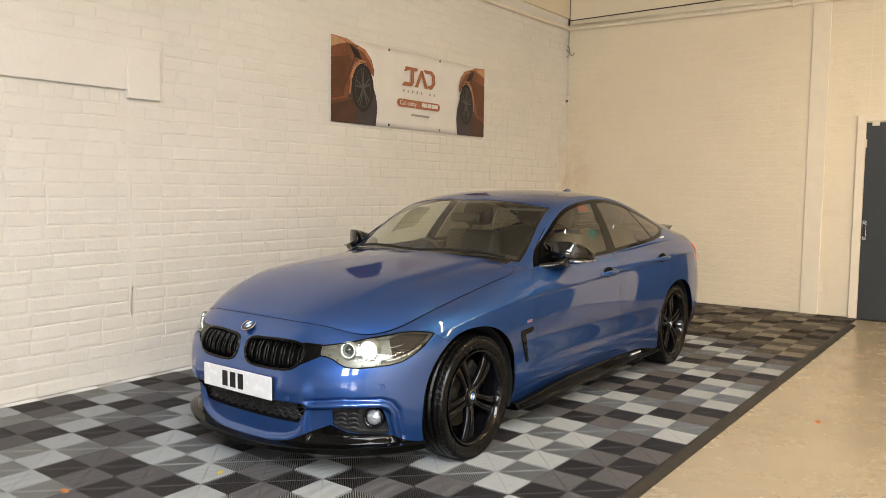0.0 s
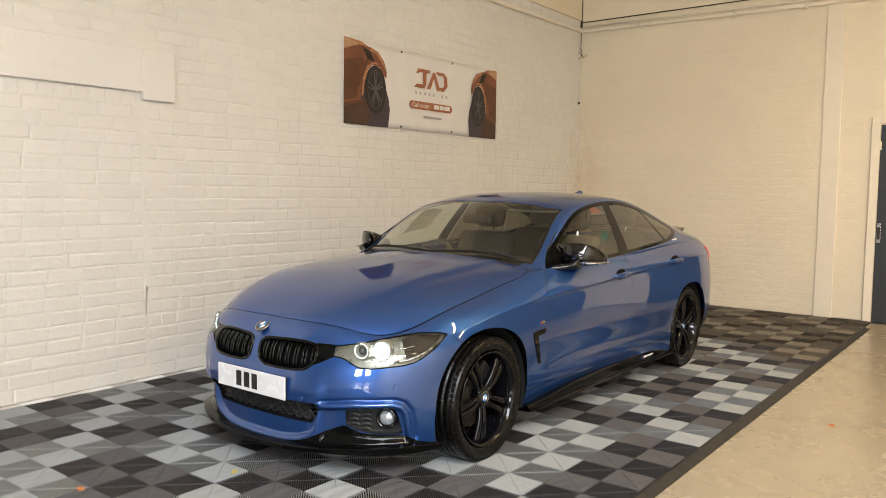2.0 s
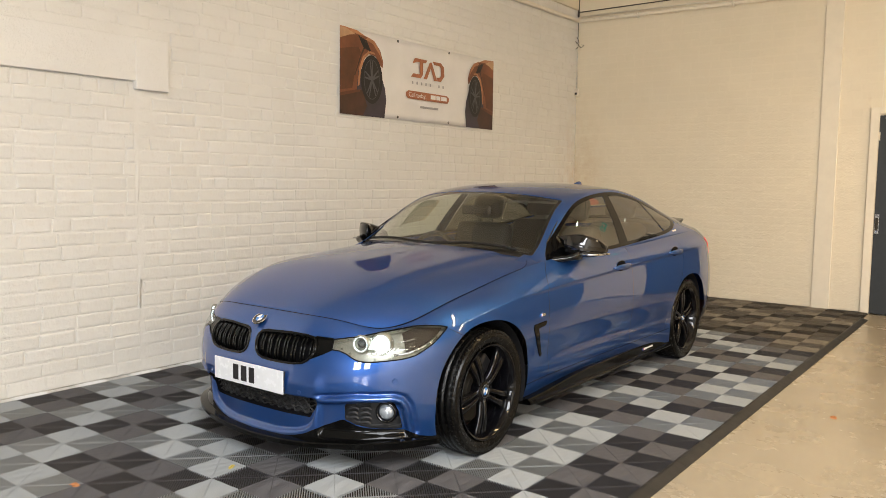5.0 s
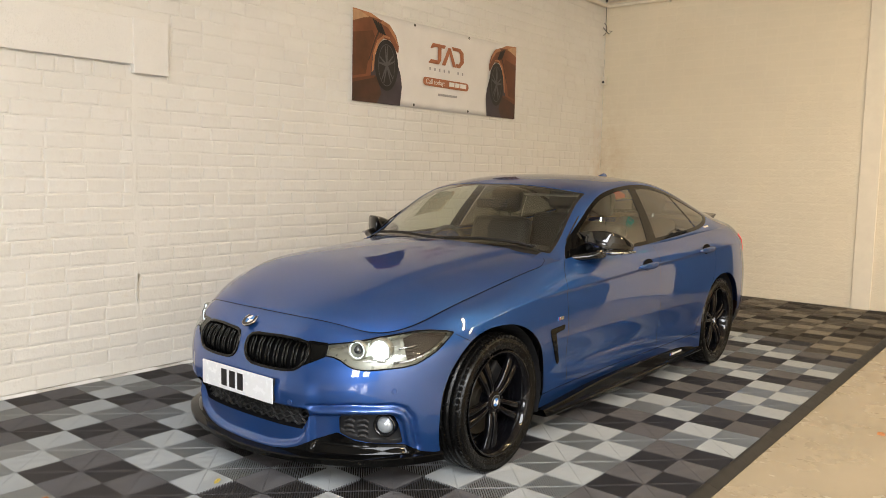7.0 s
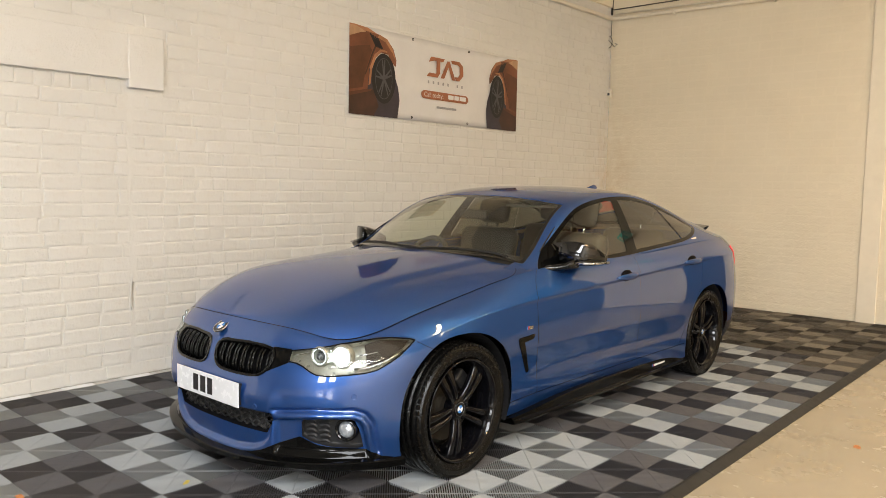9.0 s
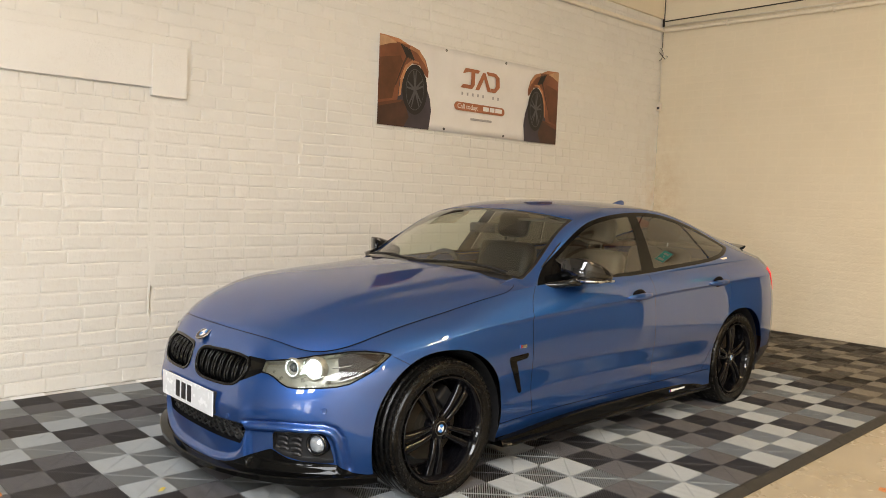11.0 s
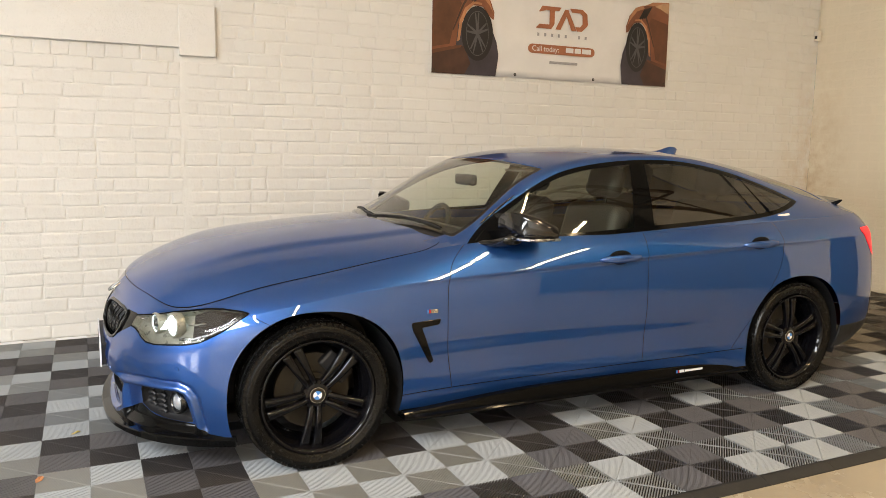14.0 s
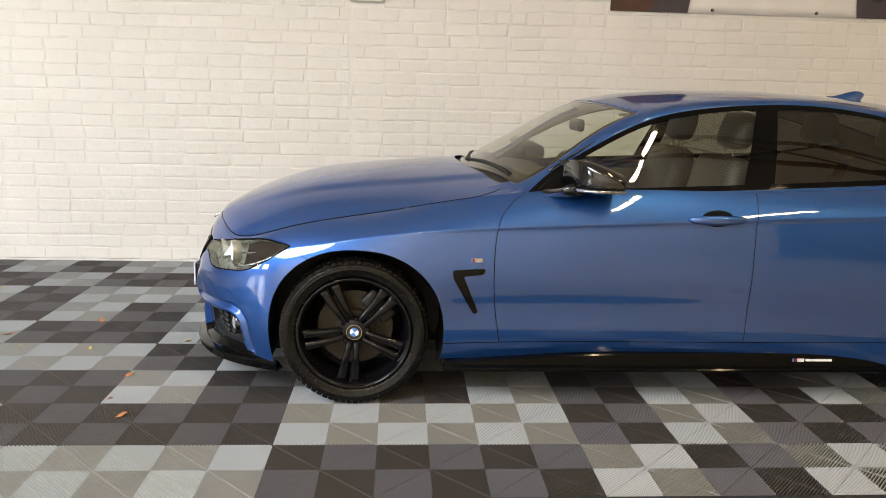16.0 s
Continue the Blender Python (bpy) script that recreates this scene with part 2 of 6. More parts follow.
def add_tube(bm, pts, radius, n=8, closed=False):
    """A round bar along a line of points."""
    pts = [Vector(p) for p in pts]
    rings = []
    for i, p in enumerate(pts):
        a = pts[i - 1] if (i or closed) else p
        b = pts[(i + 1) % len(pts)] if (i < len(pts) - 1 or closed) else p
        t = (b - a).normalized()
        ref = Vector((0, 0, 1)) if abs(t.z) < 0.9 else Vector((1, 0, 0))
        s = t.cross(ref).normalized()
        w = s.cross(t)
        rings.append([bm.verts.new(p + radius * (math.cos(2 * math.pi * k / n) * s + math.sin(2 * math.pi * k / n) * w)) for k in range(n)])
    last = len(rings) if closed else len(rings) - 1
    for i in range(last):
        r, q = rings[i], rings[(i + 1) % len(rings)]
        for k in range(n):
            bm.faces.new((r[k], r[(k + 1) % n], q[(k + 1) % n], q[k]))
    if not closed:
        bm.faces.new(rings[0][::-1])
        bm.faces.new(rings[-1])
    return bm


def add_lathe(bm, profile, n=64, axis="x", closed=False):
    """Turns a profile of (along, radius) round the x axis."""
    rings = []
    for x, r in profile:
        rings.append([bm.verts.new((x, r * math.cos(2 * math.pi * k / n), r * math.sin(2 * math.pi * k / n))) for k in range(n)])
    pairs = list(zip(rings, rings[1:])) + ([(rings[-1], rings[0])] if closed else [])
    for a, b in pairs:
        for k in range(n):
            bm.faces.new((a[k], b[k], b[(k + 1) % n], a[(k + 1) % n]))
    return bm


def empty(name, loc, label, category, group=""):
    ob = new(name)
    ob.location = loc
    ob.empty_display_size = 0.2
    return tagged(ob, label, category, group)


def spline(xs, ys):
    """A natural cubic spline through a few knots."""
    xs, ys = np.array(xs, float), np.array(ys, float)
    n, h = len(xs), np.diff(xs)
    a, r = np.eye(n), np.zeros(n)
    for i in range(1, n - 1):
        a[i, i - 1:i + 2] = h[i - 1], 2 * (h[i - 1] + h[i]), h[i]
        r[i] = 6 * ((ys[i + 1] - ys[i]) / h[i] - (ys[i] - ys[i - 1]) / h[i - 1])
    m = np.linalg.solve(a, r)

    def f(x):
        x = np.clip(np.asarray(x, float), xs[0], xs[-1])
        i = np.clip(np.searchsorted(xs, x) - 1, 0, n - 2)
        p, q = xs[i + 1] - x, x - xs[i]
        return (m[i] * p ** 3 + m[i + 1] * q ** 3) / (6 * h[i]) + (ys[i] / h[i] - m[i] * h[i] / 6) * p + (ys[i + 1] / h[i] - m[i + 1] * h[i] / 6) * q
    return f


def smoothstep(a, b, x):
    t = np.clip((np.asarray(x, float) - a) / (b - a), 0, 1)
    return t * t * (3 - 2 * t)


# ---- the room ----
WX, WY = -5.075, 9.47          # faces of the long brick wall and of the end wall
EX, FY, TOP = 7.0, -7.0, 5.2   # far side, front wall, ceiling height
TX = -1.40                     # outer edge of the tiled bay

floor = tagged(link_mesh("floor", box((WX - 0.4, FY - 0.4, -0.25), (EX + 0.3, WY + 0.4, -0.021)), M_FLOOR),
               "beige painted concrete workshop floor, scuffed and slightly glossy", "floor", kind="structure")


def brick_run(name, length, height, place, mat, label, near, cuts=(), relief=1.0, breaks=(), mixed=0.0):
    """A wall backing with laid bricks on it. place maps (along, up, out) to the room; near picks the bricks made singly."""
    wall = tagged(link_mesh(name, from_box_map(place, 0, length, 0, height, -0.4, -0.0030 * relief), mat), label, "wall", kind="structure")
    rng = random.Random(5 if name.endswith("west") else 9)
    bm_rest = bmesh.new()
    shared = {}
    singles = 0
    course = 0.0935
    for row in range(int(height / course) + 1):
        z0 = row * course
        heads = row % 3 == 2
        x = -(0.122 if row % 2 else 0.0) - rng.random() * 0.03
        while x < length:
            ww = 0.243
            odd = 0.05 if x < mixed else (0.50 if heads else 0.12)
            if rng.random() < odd:
                ww = 0.1215
            ww += rng.uniform(-0.006, 0.006)
            a, b = max(0.0, x), min(length, x + ww - 0.010)
            x += ww
            for k in breaks:
                if a < k < b and z0 < 2.0:
                    b = k - 0.004
                    x = k + rng.random() * 0.05
            if rng.random() < 0.40:
                b = min(length, b + 0.0085)
            if b - a < 0.03 or z0 + course - 0.008 > height:
                continue
            lo, hi = z0 + 0.004 - (0.004 if rng.random() < 0.22 else 0), z0 + course - 0.006 + rng.uniform(0, 0.003)
            if any(c(a, b, lo, hi) for c in cuts):
                continue
            out = relief * (0.0004 + rng.random() * 0.0024)
            if near(a, b, lo, hi) and singles < 300:
                key = (round(b - a, 2), round(out, 3))
                if key not in shared:
                    sb = bmesh.new()
                    brick_piece(sb, lambda p, q, r: place_dir(place, p, q, r), 0, key[0], 0, hi - lo, key[1], rng)
                    me = bpy.data.meshes.new("brick")
                    sb.to_mesh(me)
                    sb.free()
                    me.materials.append(mat)
                    shared[key] = me
                ob = new("brick", shared[key])
                ob.parent = wall
                ob.location = place(a, lo, 0)
                singles += 1
            else:
                brick_piece(bm_rest, place, a, b, lo, hi, out, rng)
    rest = link_mesh("brickwork", bm_rest, mat, wall)
    tagged(rest, kind="stuff")
    return wall


def place_dir(place, p, q, r):
    o = place(0, 0, 0)
    return tuple(c - d for c, d in zip(place(p, q, r), o))


def from_box_map(place, a0, a1, z0, z1, o0, o1):
    vs = [place(a, z, o) for o in (o0, o1) for z in (z0, z1) for a in (a0, a1)]
    bm = from_lists(vs, [(0, 1, 3, 2), (4, 6, 7, 5), (0, 4, 5, 1), (2, 3, 7, 6), (0, 2, 6, 4), (1, 5, 7, 3)])
    bmesh.ops.recalc_face_normals(bm, faces=bm.faces)
    return bm


def brick_piece(bm, place, a, b, lo, hi, out, rng):
    """One brick: a face with worn, rounded edges that die into the joint."""
    j = [rng.uniform(-0.0042, 0.0042) for _ in range(8)]
    c = 0.0095
    ring = [[(a + j[0] - 0.002, lo + j[1] - 0.002), (b + j[2] + 0.002, lo + j[3] - 0.002), (b + j[4] + 0.002, hi + j[5] + 0.002), (a + j[6] - 0.002, hi + j[7] + 0.002)]]
    vs = [bm.verts.new(place(p, q, -0.005)) for p, q in ring[0]]
    mid = [bm.verts.new(place(p + (c * 0.4 if k in (0, 3) else -c * 0.4), q + (c * 0.4 if k < 2 else -c * 0.4), out * 0.5 - 0.001)) for k, (p, q) in enumerate(ring[0])]
    top = [bm.verts.new(place(p + (c * 1.3 if k in (0, 3) else -c * 1.3), q + (c * 1.3 if k < 2 else -c * 1.3), out)) for k, (p, q) in enumerate(ring[0])]
    for r0, r1 in ((vs, mid), (mid, top)):
        for k in range(4):
            bm.faces.new((r0[k], r0[(k + 1) % 4], r1[(k + 1) % 4], r1[k]))
    bm.faces.new(top)


Y0 = -2.0   # the bricks start here, out of sight in front
west = brick_run("wall_west", WY - Y0, TOP, lambda a, z, o: (WX + o, Y0 + a, z), M_WALL,
                 "long white-painted brick wall with worn uneven courses",
                 lambda a, b, lo, hi: 1.3 < a + Y0 < 4.6 and lo < 1.95,
                 cuts=(lambda a, b, lo, hi: a + Y0 < 2.93 and hi > 1.962 and lo < 2.355, lambda a, b, lo, hi: a + Y0 < 3.17 and 2.03 < hi and lo < 2.355),
                 breaks=(2.925 - Y0,), mixed=2.925 - Y0, relief=1.0)
PX0, PX1 = -1.985, -1.80     # pilaster edges on the end wall
brick_run("wall_north", EX - WX, TOP, lambda a, z, o: (WX + a, WY - o, z), M_WALL_B,
                  "cream-painted brick end wall with a smooth upper face",
                  lambda a, b, lo, hi: False,
                  cuts=(lambda a, b, lo, hi: b + WX > -1.49 and lo < 2.26, lambda a, b, lo, hi: b + WX > 1.0, lambda a, b, lo, hi: b + WX > PX0 and a + WX < PX1), relief=0.13)
# unseen stretch added dark, so the car's side mirrors less light
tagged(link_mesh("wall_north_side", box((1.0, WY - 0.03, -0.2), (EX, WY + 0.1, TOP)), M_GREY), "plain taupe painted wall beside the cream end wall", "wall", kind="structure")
tagged(link_mesh("wall_east", box((EX, FY - 0.3, -0.2), (EX + 0.3, WY + 0.3, TOP)), M_EAST), "plain beige painted wall on the far side of the workshop", "wall", kind="structure")
sw = bmesh.new()
for x0, x1 in ((WX - 0.4, 1.2), (2.5, 3.3), (4.6, EX)):
    add_box(sw, (x0, FY - 0.3, -0.2), (x1, FY, TOP))
for x0, x1 in FRONT_WINDOWS:
    add_box(sw, (x0, FY - 0.3, -0.2), (x1, FY, 1.2))
    add_box(sw, (x0, FY - 0.3, 3.0), (x1, FY, TOP))
add_box(sw, (WX - 0.4, FY, -0.2), (WX - 0.002, Y0, TOP))
tagged(link_mesh("wall_south", sw, M_MID), "plain grey wall with two tall bright windows", "wall", kind="structure")

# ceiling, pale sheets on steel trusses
RX0, RX1, RY0, RY1 = 1.0, 5.4, -4.6, -0.2    # opening added round the unseen fill lamp
ceil_ = bmesh.new()
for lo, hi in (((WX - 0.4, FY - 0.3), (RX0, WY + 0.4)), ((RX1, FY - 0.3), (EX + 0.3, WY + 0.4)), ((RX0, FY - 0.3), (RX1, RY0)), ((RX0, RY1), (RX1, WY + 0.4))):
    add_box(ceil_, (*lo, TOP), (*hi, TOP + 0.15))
# frame and panes added out of view round the overhead fill lamp
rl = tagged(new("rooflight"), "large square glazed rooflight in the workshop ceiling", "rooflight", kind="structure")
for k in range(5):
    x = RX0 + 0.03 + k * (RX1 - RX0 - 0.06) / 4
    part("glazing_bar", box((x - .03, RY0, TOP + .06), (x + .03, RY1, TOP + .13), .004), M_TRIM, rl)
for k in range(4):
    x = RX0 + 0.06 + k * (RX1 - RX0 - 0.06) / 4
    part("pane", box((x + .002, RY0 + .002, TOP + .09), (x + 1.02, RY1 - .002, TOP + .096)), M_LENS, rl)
tagged(link_mesh("ceiling", ceil_, M_CEIL), "pale sheeted ceiling of the workshop high above the bay", "ceiling", kind="structure")


def strip_light(x, y):
    """A suspended batten lamp with a glowing tube."""
    lamp_ = empty("strip_light", (x, y, 4.55), "white batten strip light with a glowing tube, hung below the ceiling", "ceiling lamp", "workshop strip lights")
    part("batten", box((-1.22, -.05, .02), (1.22, .05, .09), .008), M_TRIM, lamp_)
    part("tube", add_tube(bmesh.new(), [(-1.18, 0, 0), (1.18, 0, 0)], .018, 10), M_TUBE, lamp_, "glowing tube")
    for yy in (-.9, .9):
        part("hanger", add_tube(bmesh.new(), [(yy, 0, .09), (yy, 0, TOP - 4.55)], .006, 6), M_CABLE, lamp_)
    return lamp_


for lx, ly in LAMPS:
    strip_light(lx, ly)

# plastered lintel over the bricked-up opening, with a stepped end
lint = bmesh.new()
add_box(lint, (WX - 0.02, -1.9, 2.062), (WX + 0.034, 2.93, 2.362), 0.006)
add_box(lint, (WX - 0.02, 2.922, 2.006), (WX + 0.040, 3.178, 2.366), 0.007)
tagged(link_mesh("lintel_panel", lint, M_WALL), "smooth white plastered lintel with a stepped end, set in the brickwork", "lintel", kind="structure")
sold = bmesh.new()
rng = random.Random(3)
y = -1.9
while y < 2.86:
    w = 0.110 + rng.random() * 0.008
    brick_piece(sold, lambda a, z, o: (WX + o, a, z), y, y + w - 0.008, 1.963, 2.056, 0.0006 + rng.random() * 0.0016, rng)
    y += w
tagged(link_mesh("soldier_course", sold, M_WALL, west), kind="stuff")
# patched plaster along the straight joint
patch = bmesh.new()
zs = np.linspace(0.02, 2.0, 46)
cols = []
for z in zs:
    n1, n2 = noise.noise((z * 2.1, 1, 5)), noise.noise((z * 2.7, 7, 2))
    a, b = 2.925 + 0.03 * n1, 2.968 + 0.06 * n2
    cols.append([patch.verts.new((WX + o + (0.0015 * noise.noise((q * 9, z * 9, 3)) if o > 0 else 0), q, z)) for q, o in ((a - .012, -.003), (a + .010, .0008), ((a + b) / 2, .0012), (b - .012, .0008), (b + .014, -.003))])
for r0, r1 in zip(cols, cols[1:]):
    for k in range(4):
        patch.faces.new((r0[k], r0[k + 1], r1[k + 1], r1[k]))
part("plaster_patch", patch, M_WALL, west, smooth=True)

# green exit sign hung on wires before the end wall, over the slate door
M_EXIT = emit("exit_sign_green", (0.02, 0.42, 0.34), 0.9)
sign = empty("exit_sign", (-0.93, WY - 0.10, 2.86), "lit green exit sign hung on wires above the slate door", "exit sign")
part("casing", box((-.19, -.022, -.095), (.19, .022, .095), .006), M_TRIM, sign)
part("lit_face", box((-.175, -.026, -.08), (.175, -.0225, .08), .001), M_EXIT, sign, "glowing green face")
for a, b, c, d in ((-.13, -.05, -.05, .05), (-.02, .04, -.012, .012), (.07, .135, -.055, .055)):
    part("pictogram_bar", box((a, -.0285, c), (b, -.0265, d)), M_TRIM, sign, "pale plain bar")
for x in (-.14, .14):
    part("hanging_wire", add_tube(bmesh.new(), [(x, 0, .095), (x * 1.5, .02, TOP - 2.86)], .004, 6), M_CABLE, sign)

# pilaster, beam line and conduit
tagged(link_mesh("pilaster", box((PX0, WY - 0.022, -0.01), (PX1, WY + 0.01, 3.62), 0.004), M_TRIM), "smooth cream pilaster strip on the end wall", "pilaster", kind="structure")
beam = bmesh.new()
add_box(beam, (WX, WY - 0.03, 3.70), (EX, WY + 0.05, TOP), 0.004)
add_box(beam, (WX - 0.05, Y0, 3.72), (WX + 0.03, WY - 0.03, TOP), 0.004)
tagged(link_mesh("beam_line", beam, M_WALL_B), "cream upper wall set slightly proud above a dark joint", "beam", kind="structure")
# thin dark strip laid along the foot of the upper wall
M_JOINT = plain("dusty_joint_rubber", (0.06, 0.046, 0.032), 0.8)
tagged(link_mesh("joint_line", box((WX + 0.03, WY - 0.033, 3.6935), (EX, WY, 3.6985)), M_JOINT), "dark shadow joint under the upper wall", "joint", kind="structure")
pipe = empty("conduit", (0, 0, 0), "cream-painted metal conduit run along both walls", "pipe")
part("conduit_run", add_tube(bmesh.new(), [(-1.6, WY - 0.032, 3.535), (WX + 0.05, WY - 0.032, 3.575), (WX + 0.03, WY - 0.06, 3.578), (WX + 0.03, 1.0, 3.53)], 0.024, 10), M_PIPE, pipe, smooth=True)
part("thin_conduit", add_tube(bmesh.new(), [(-1.6, WY - 0.018, 3.59), (WX + 0.06, WY - 0.018, 3.635)], 0.010, 8), M_PIPE, pipe, smooth=True)
part("drop_conduit", add_tube(bmesh.new(), [(WX + 0.03, WY - 0.045, 3.56), (WX + 0.03, WY - 0.04, 2.66)], 0.006, 8), M_PIPE, pipe, smooth=True)
for x in (-4.2, -3.0, -2.2):
    part("clip", box((x - .008, WY - .058, 3.503 + .0105 * (-1.8 - x)), (x + .008, WY, 3.565 + .0105 * (-1.8 - x)), .002), M_PIPE, pipe)
part("corner_bar", add_tube(bmesh.new(), [(WX + 0.022, WY - 0.035, 3.63), (WX + 0.022, WY - 0.035, TOP - .02)], 0.014, 8), M_CABLE, pipe, "dark upright pipe in the corner", True)
cab_ = bmesh.new()
loop = [(WX + .03, WY - .05, 3.56), (WX + .03, WY - .05, 3.36)] + [(WX + .03 + .05 * math.sin(a) - .03, WY - .06, 3.28 + .075 * math.cos(a)) for a in np.linspace(0.2, 5.6, 16)] + [(WX + .09, WY - .07, 3.21), (WX + .13, WY - .07, 3.24), (WX + .10, WY - .08, 3.25)]
add_tube(cab_, loop, .0045, 6)
tagged(link_mesh("loose_cable", cab_, M_CABLE, smooth=True), "dark loose cable end coiled in the corner under the conduit", "cable")
sens = empty("alarm_sensor", (WX + .035, WY - .06, 2.57), "small cream plastic alarm sensor in the corner", "sensor")
part("case", box((-.028, -.02, 0), (.028, .03, .105), .006), M_PIPE, sens)
part("lens", box((-.015, -.024, .02), (.015, -.018, .05), .002), M_BLACK, sens)

# steel door in its frame
DX0, DZ = -1.395, 2.17
frame_ = tagged(new("door_frame"), "cream-painted timber door frame, chipped along the edge", "door frame", kind="structure")
for nm, lo, hi in (("jamb", (-1.482, WY - .035, -.016), (DX0 - .003, WY + .06, 2.245)), ("jamb", (-.185, WY - .035, -.016), (-.10, WY + .06, 2.245)), ("head", (DX0 - .003, WY - .034, DZ + .004), (-.185, WY + .06, 2.2445))):
    part(nm, box(lo, hi, .004), M_TRIM, frame_)
door = empty("door", (DX0, WY + 0.005, -0.01), "closed slate grey steel door in a cream frame", "door")
part("leaf", box((0, -.012, .004), (1.205, .04, DZ), .003), M_DOOR, door)
lockp = part("lock_plate", box((.010, -.030, .885), (.048, -.012, 1.10), .004), M_SILVER, door, "silver lock plate")
part("keypad", box((.014, -.040, .925), (.044, -.030, 1.06), .004), M_STEEL, lockp)
part("hinge_pack", box((-.012, -.024, 1.90), (.012, -.012, 1.99), .002), M_TRIM, door)
part("stop_block", box((.055, -.028, DZ - .035), (.125, -.012, DZ + .02), .002), M_TRIM, door)
tagged(link_mesh("wall_seam", box((-1.386, WY - .006, 2.246), (-1.378, WY, 3.62)), M_TRIM), "thin upright trim strip over the door", "trim", kind="structure")

# roof trusses of brown-painted steel, high over the bay
M_TRUSS = plain("brown_steel_paint", (0.16, 0.085, 0.045), 0.5, 0.3)
def truss(x):
    t_ = empty("roof_truss", (x, 0, 0), "brown-painted steel roof truss with crossed struts", "truss", "roof trusses")
    part("lower_chord", box((-.05, FY + .02, 3.86), (.05, WY - .06, 3.94), .006), M_TRUSS, t_)
    part("upper_chord", box((-.05, FY + .02, 4.92), (.05, WY - .06, 5.00), .006), M_TRUSS, t_)
    n = 11
    for k in range(n):
        y0 = FY + .1 + k * (WY - FY - .2) / n
        y1 = FY + .1 + (k + 1) * (WY - FY - .2) / n
        for a, b in ((3.93, 4.93), (4.93, 3.93)):
            part("strut", add_tube(bmesh.new(), [(0, y0, a), (0, y1, b)], .030, 6), M_TRUSS, t_)
    return t_
for x in (-0.35, 5.2):
    truss(x)

# printed vinyl banner
def flat(pts, out):
    bm = bmesh.new()
    vs = [bm.verts.new((out, a, b)) for a, b in pts]
    es = [bm.edges.new((vs[i], vs[(i + 1) % len(vs)])) for i in range(len(vs))]
    bmesh.ops.triangle_fill(bm, use_beauty=True, edges=es)
    for f in bm.faces:
        f.normal_update()
        if f.normal.x < 0:
            f.normal_flip()
    return bm


def ellipse(cy, cz, ry, rz, n=36):
    return [(cy + ry * math.cos(2 * math.pi * k / n), cz + rz * math.sin(2 * math.pi * k / n)) for k in range(n)]


M_VINYL = plain("banner_vinyl", (0.74, 0.72, 0.70), 0.4, vary=0.04, scale=4)
M_ORANGE = plain("printed_orange", (0.20, 0.070, 0.032), 0.4, vary=0.35, scale=3)
M_ORANGE_L = plain("printed_light_orange", (0.42, 0.19, 0.09), 0.4, vary=0.25, scale=6)
M_BROWN = plain("printed_dark_brown", (0.055, 0.022, 0.014), 0.4, vary=0.4, scale=5)
M_INK = plain("printed_black", (0.012, 0.010, 0.012), 0.4)
M_NIGHT = plain("printed_dark_violet", (0.045, 0.036, 0.048), 0.4, vary=0.25, scale=6)
M_ORANGE_D = plain("printed_deep_orange", (0.115, 0.040, 0.018), 0.4, vary=0.35, scale=4)
M_TAN = plain("printed_tan", (0.46, 0.27, 0.15), 0.4, vary=0.2, scale=9)
M_GREYINK = plain("printed_grey", (0.08, 0.078, 0.085), 0.4)
M_PALEINK = plain("printed_pale_grey", (0.34, 0.33, 0.33), 0.4)
M_LOGO = plain("printed_copper", (0.36, 0.13, 0.06), 0.4)
BW, BH = 2.474, 0.782
banner = empty("banner", (WX + 0.014, 4.912, 1.995), "white vinyl banner with orange car prints and a copper logo", "banner")
bb = bmesh.new()
nx, nz = 60, 12
gridv = [[bb.verts.new((0.004 * noise.noise((i * .22, j * .3, 4)) + 0.0035 * math.sin(i * .55) * (j / nz - .5), BW * i / nx, BH * j / nz)) for j in range(nz + 1)] for i in range(nx + 1)]
for i in range(nx):
    for j in range(nz):
        bb.faces.new((gridv[i][j], gridv[i + 1][j], gridv[i + 1][j + 1], gridv[i][j + 1]))
sheet = part("sheet", bb, M_VINYL, banner, smooth=True)
sol = sheet.modifiers.new("thickness", "SOLIDIFY")
sol.thickness, sol.offset = 0.002, -1


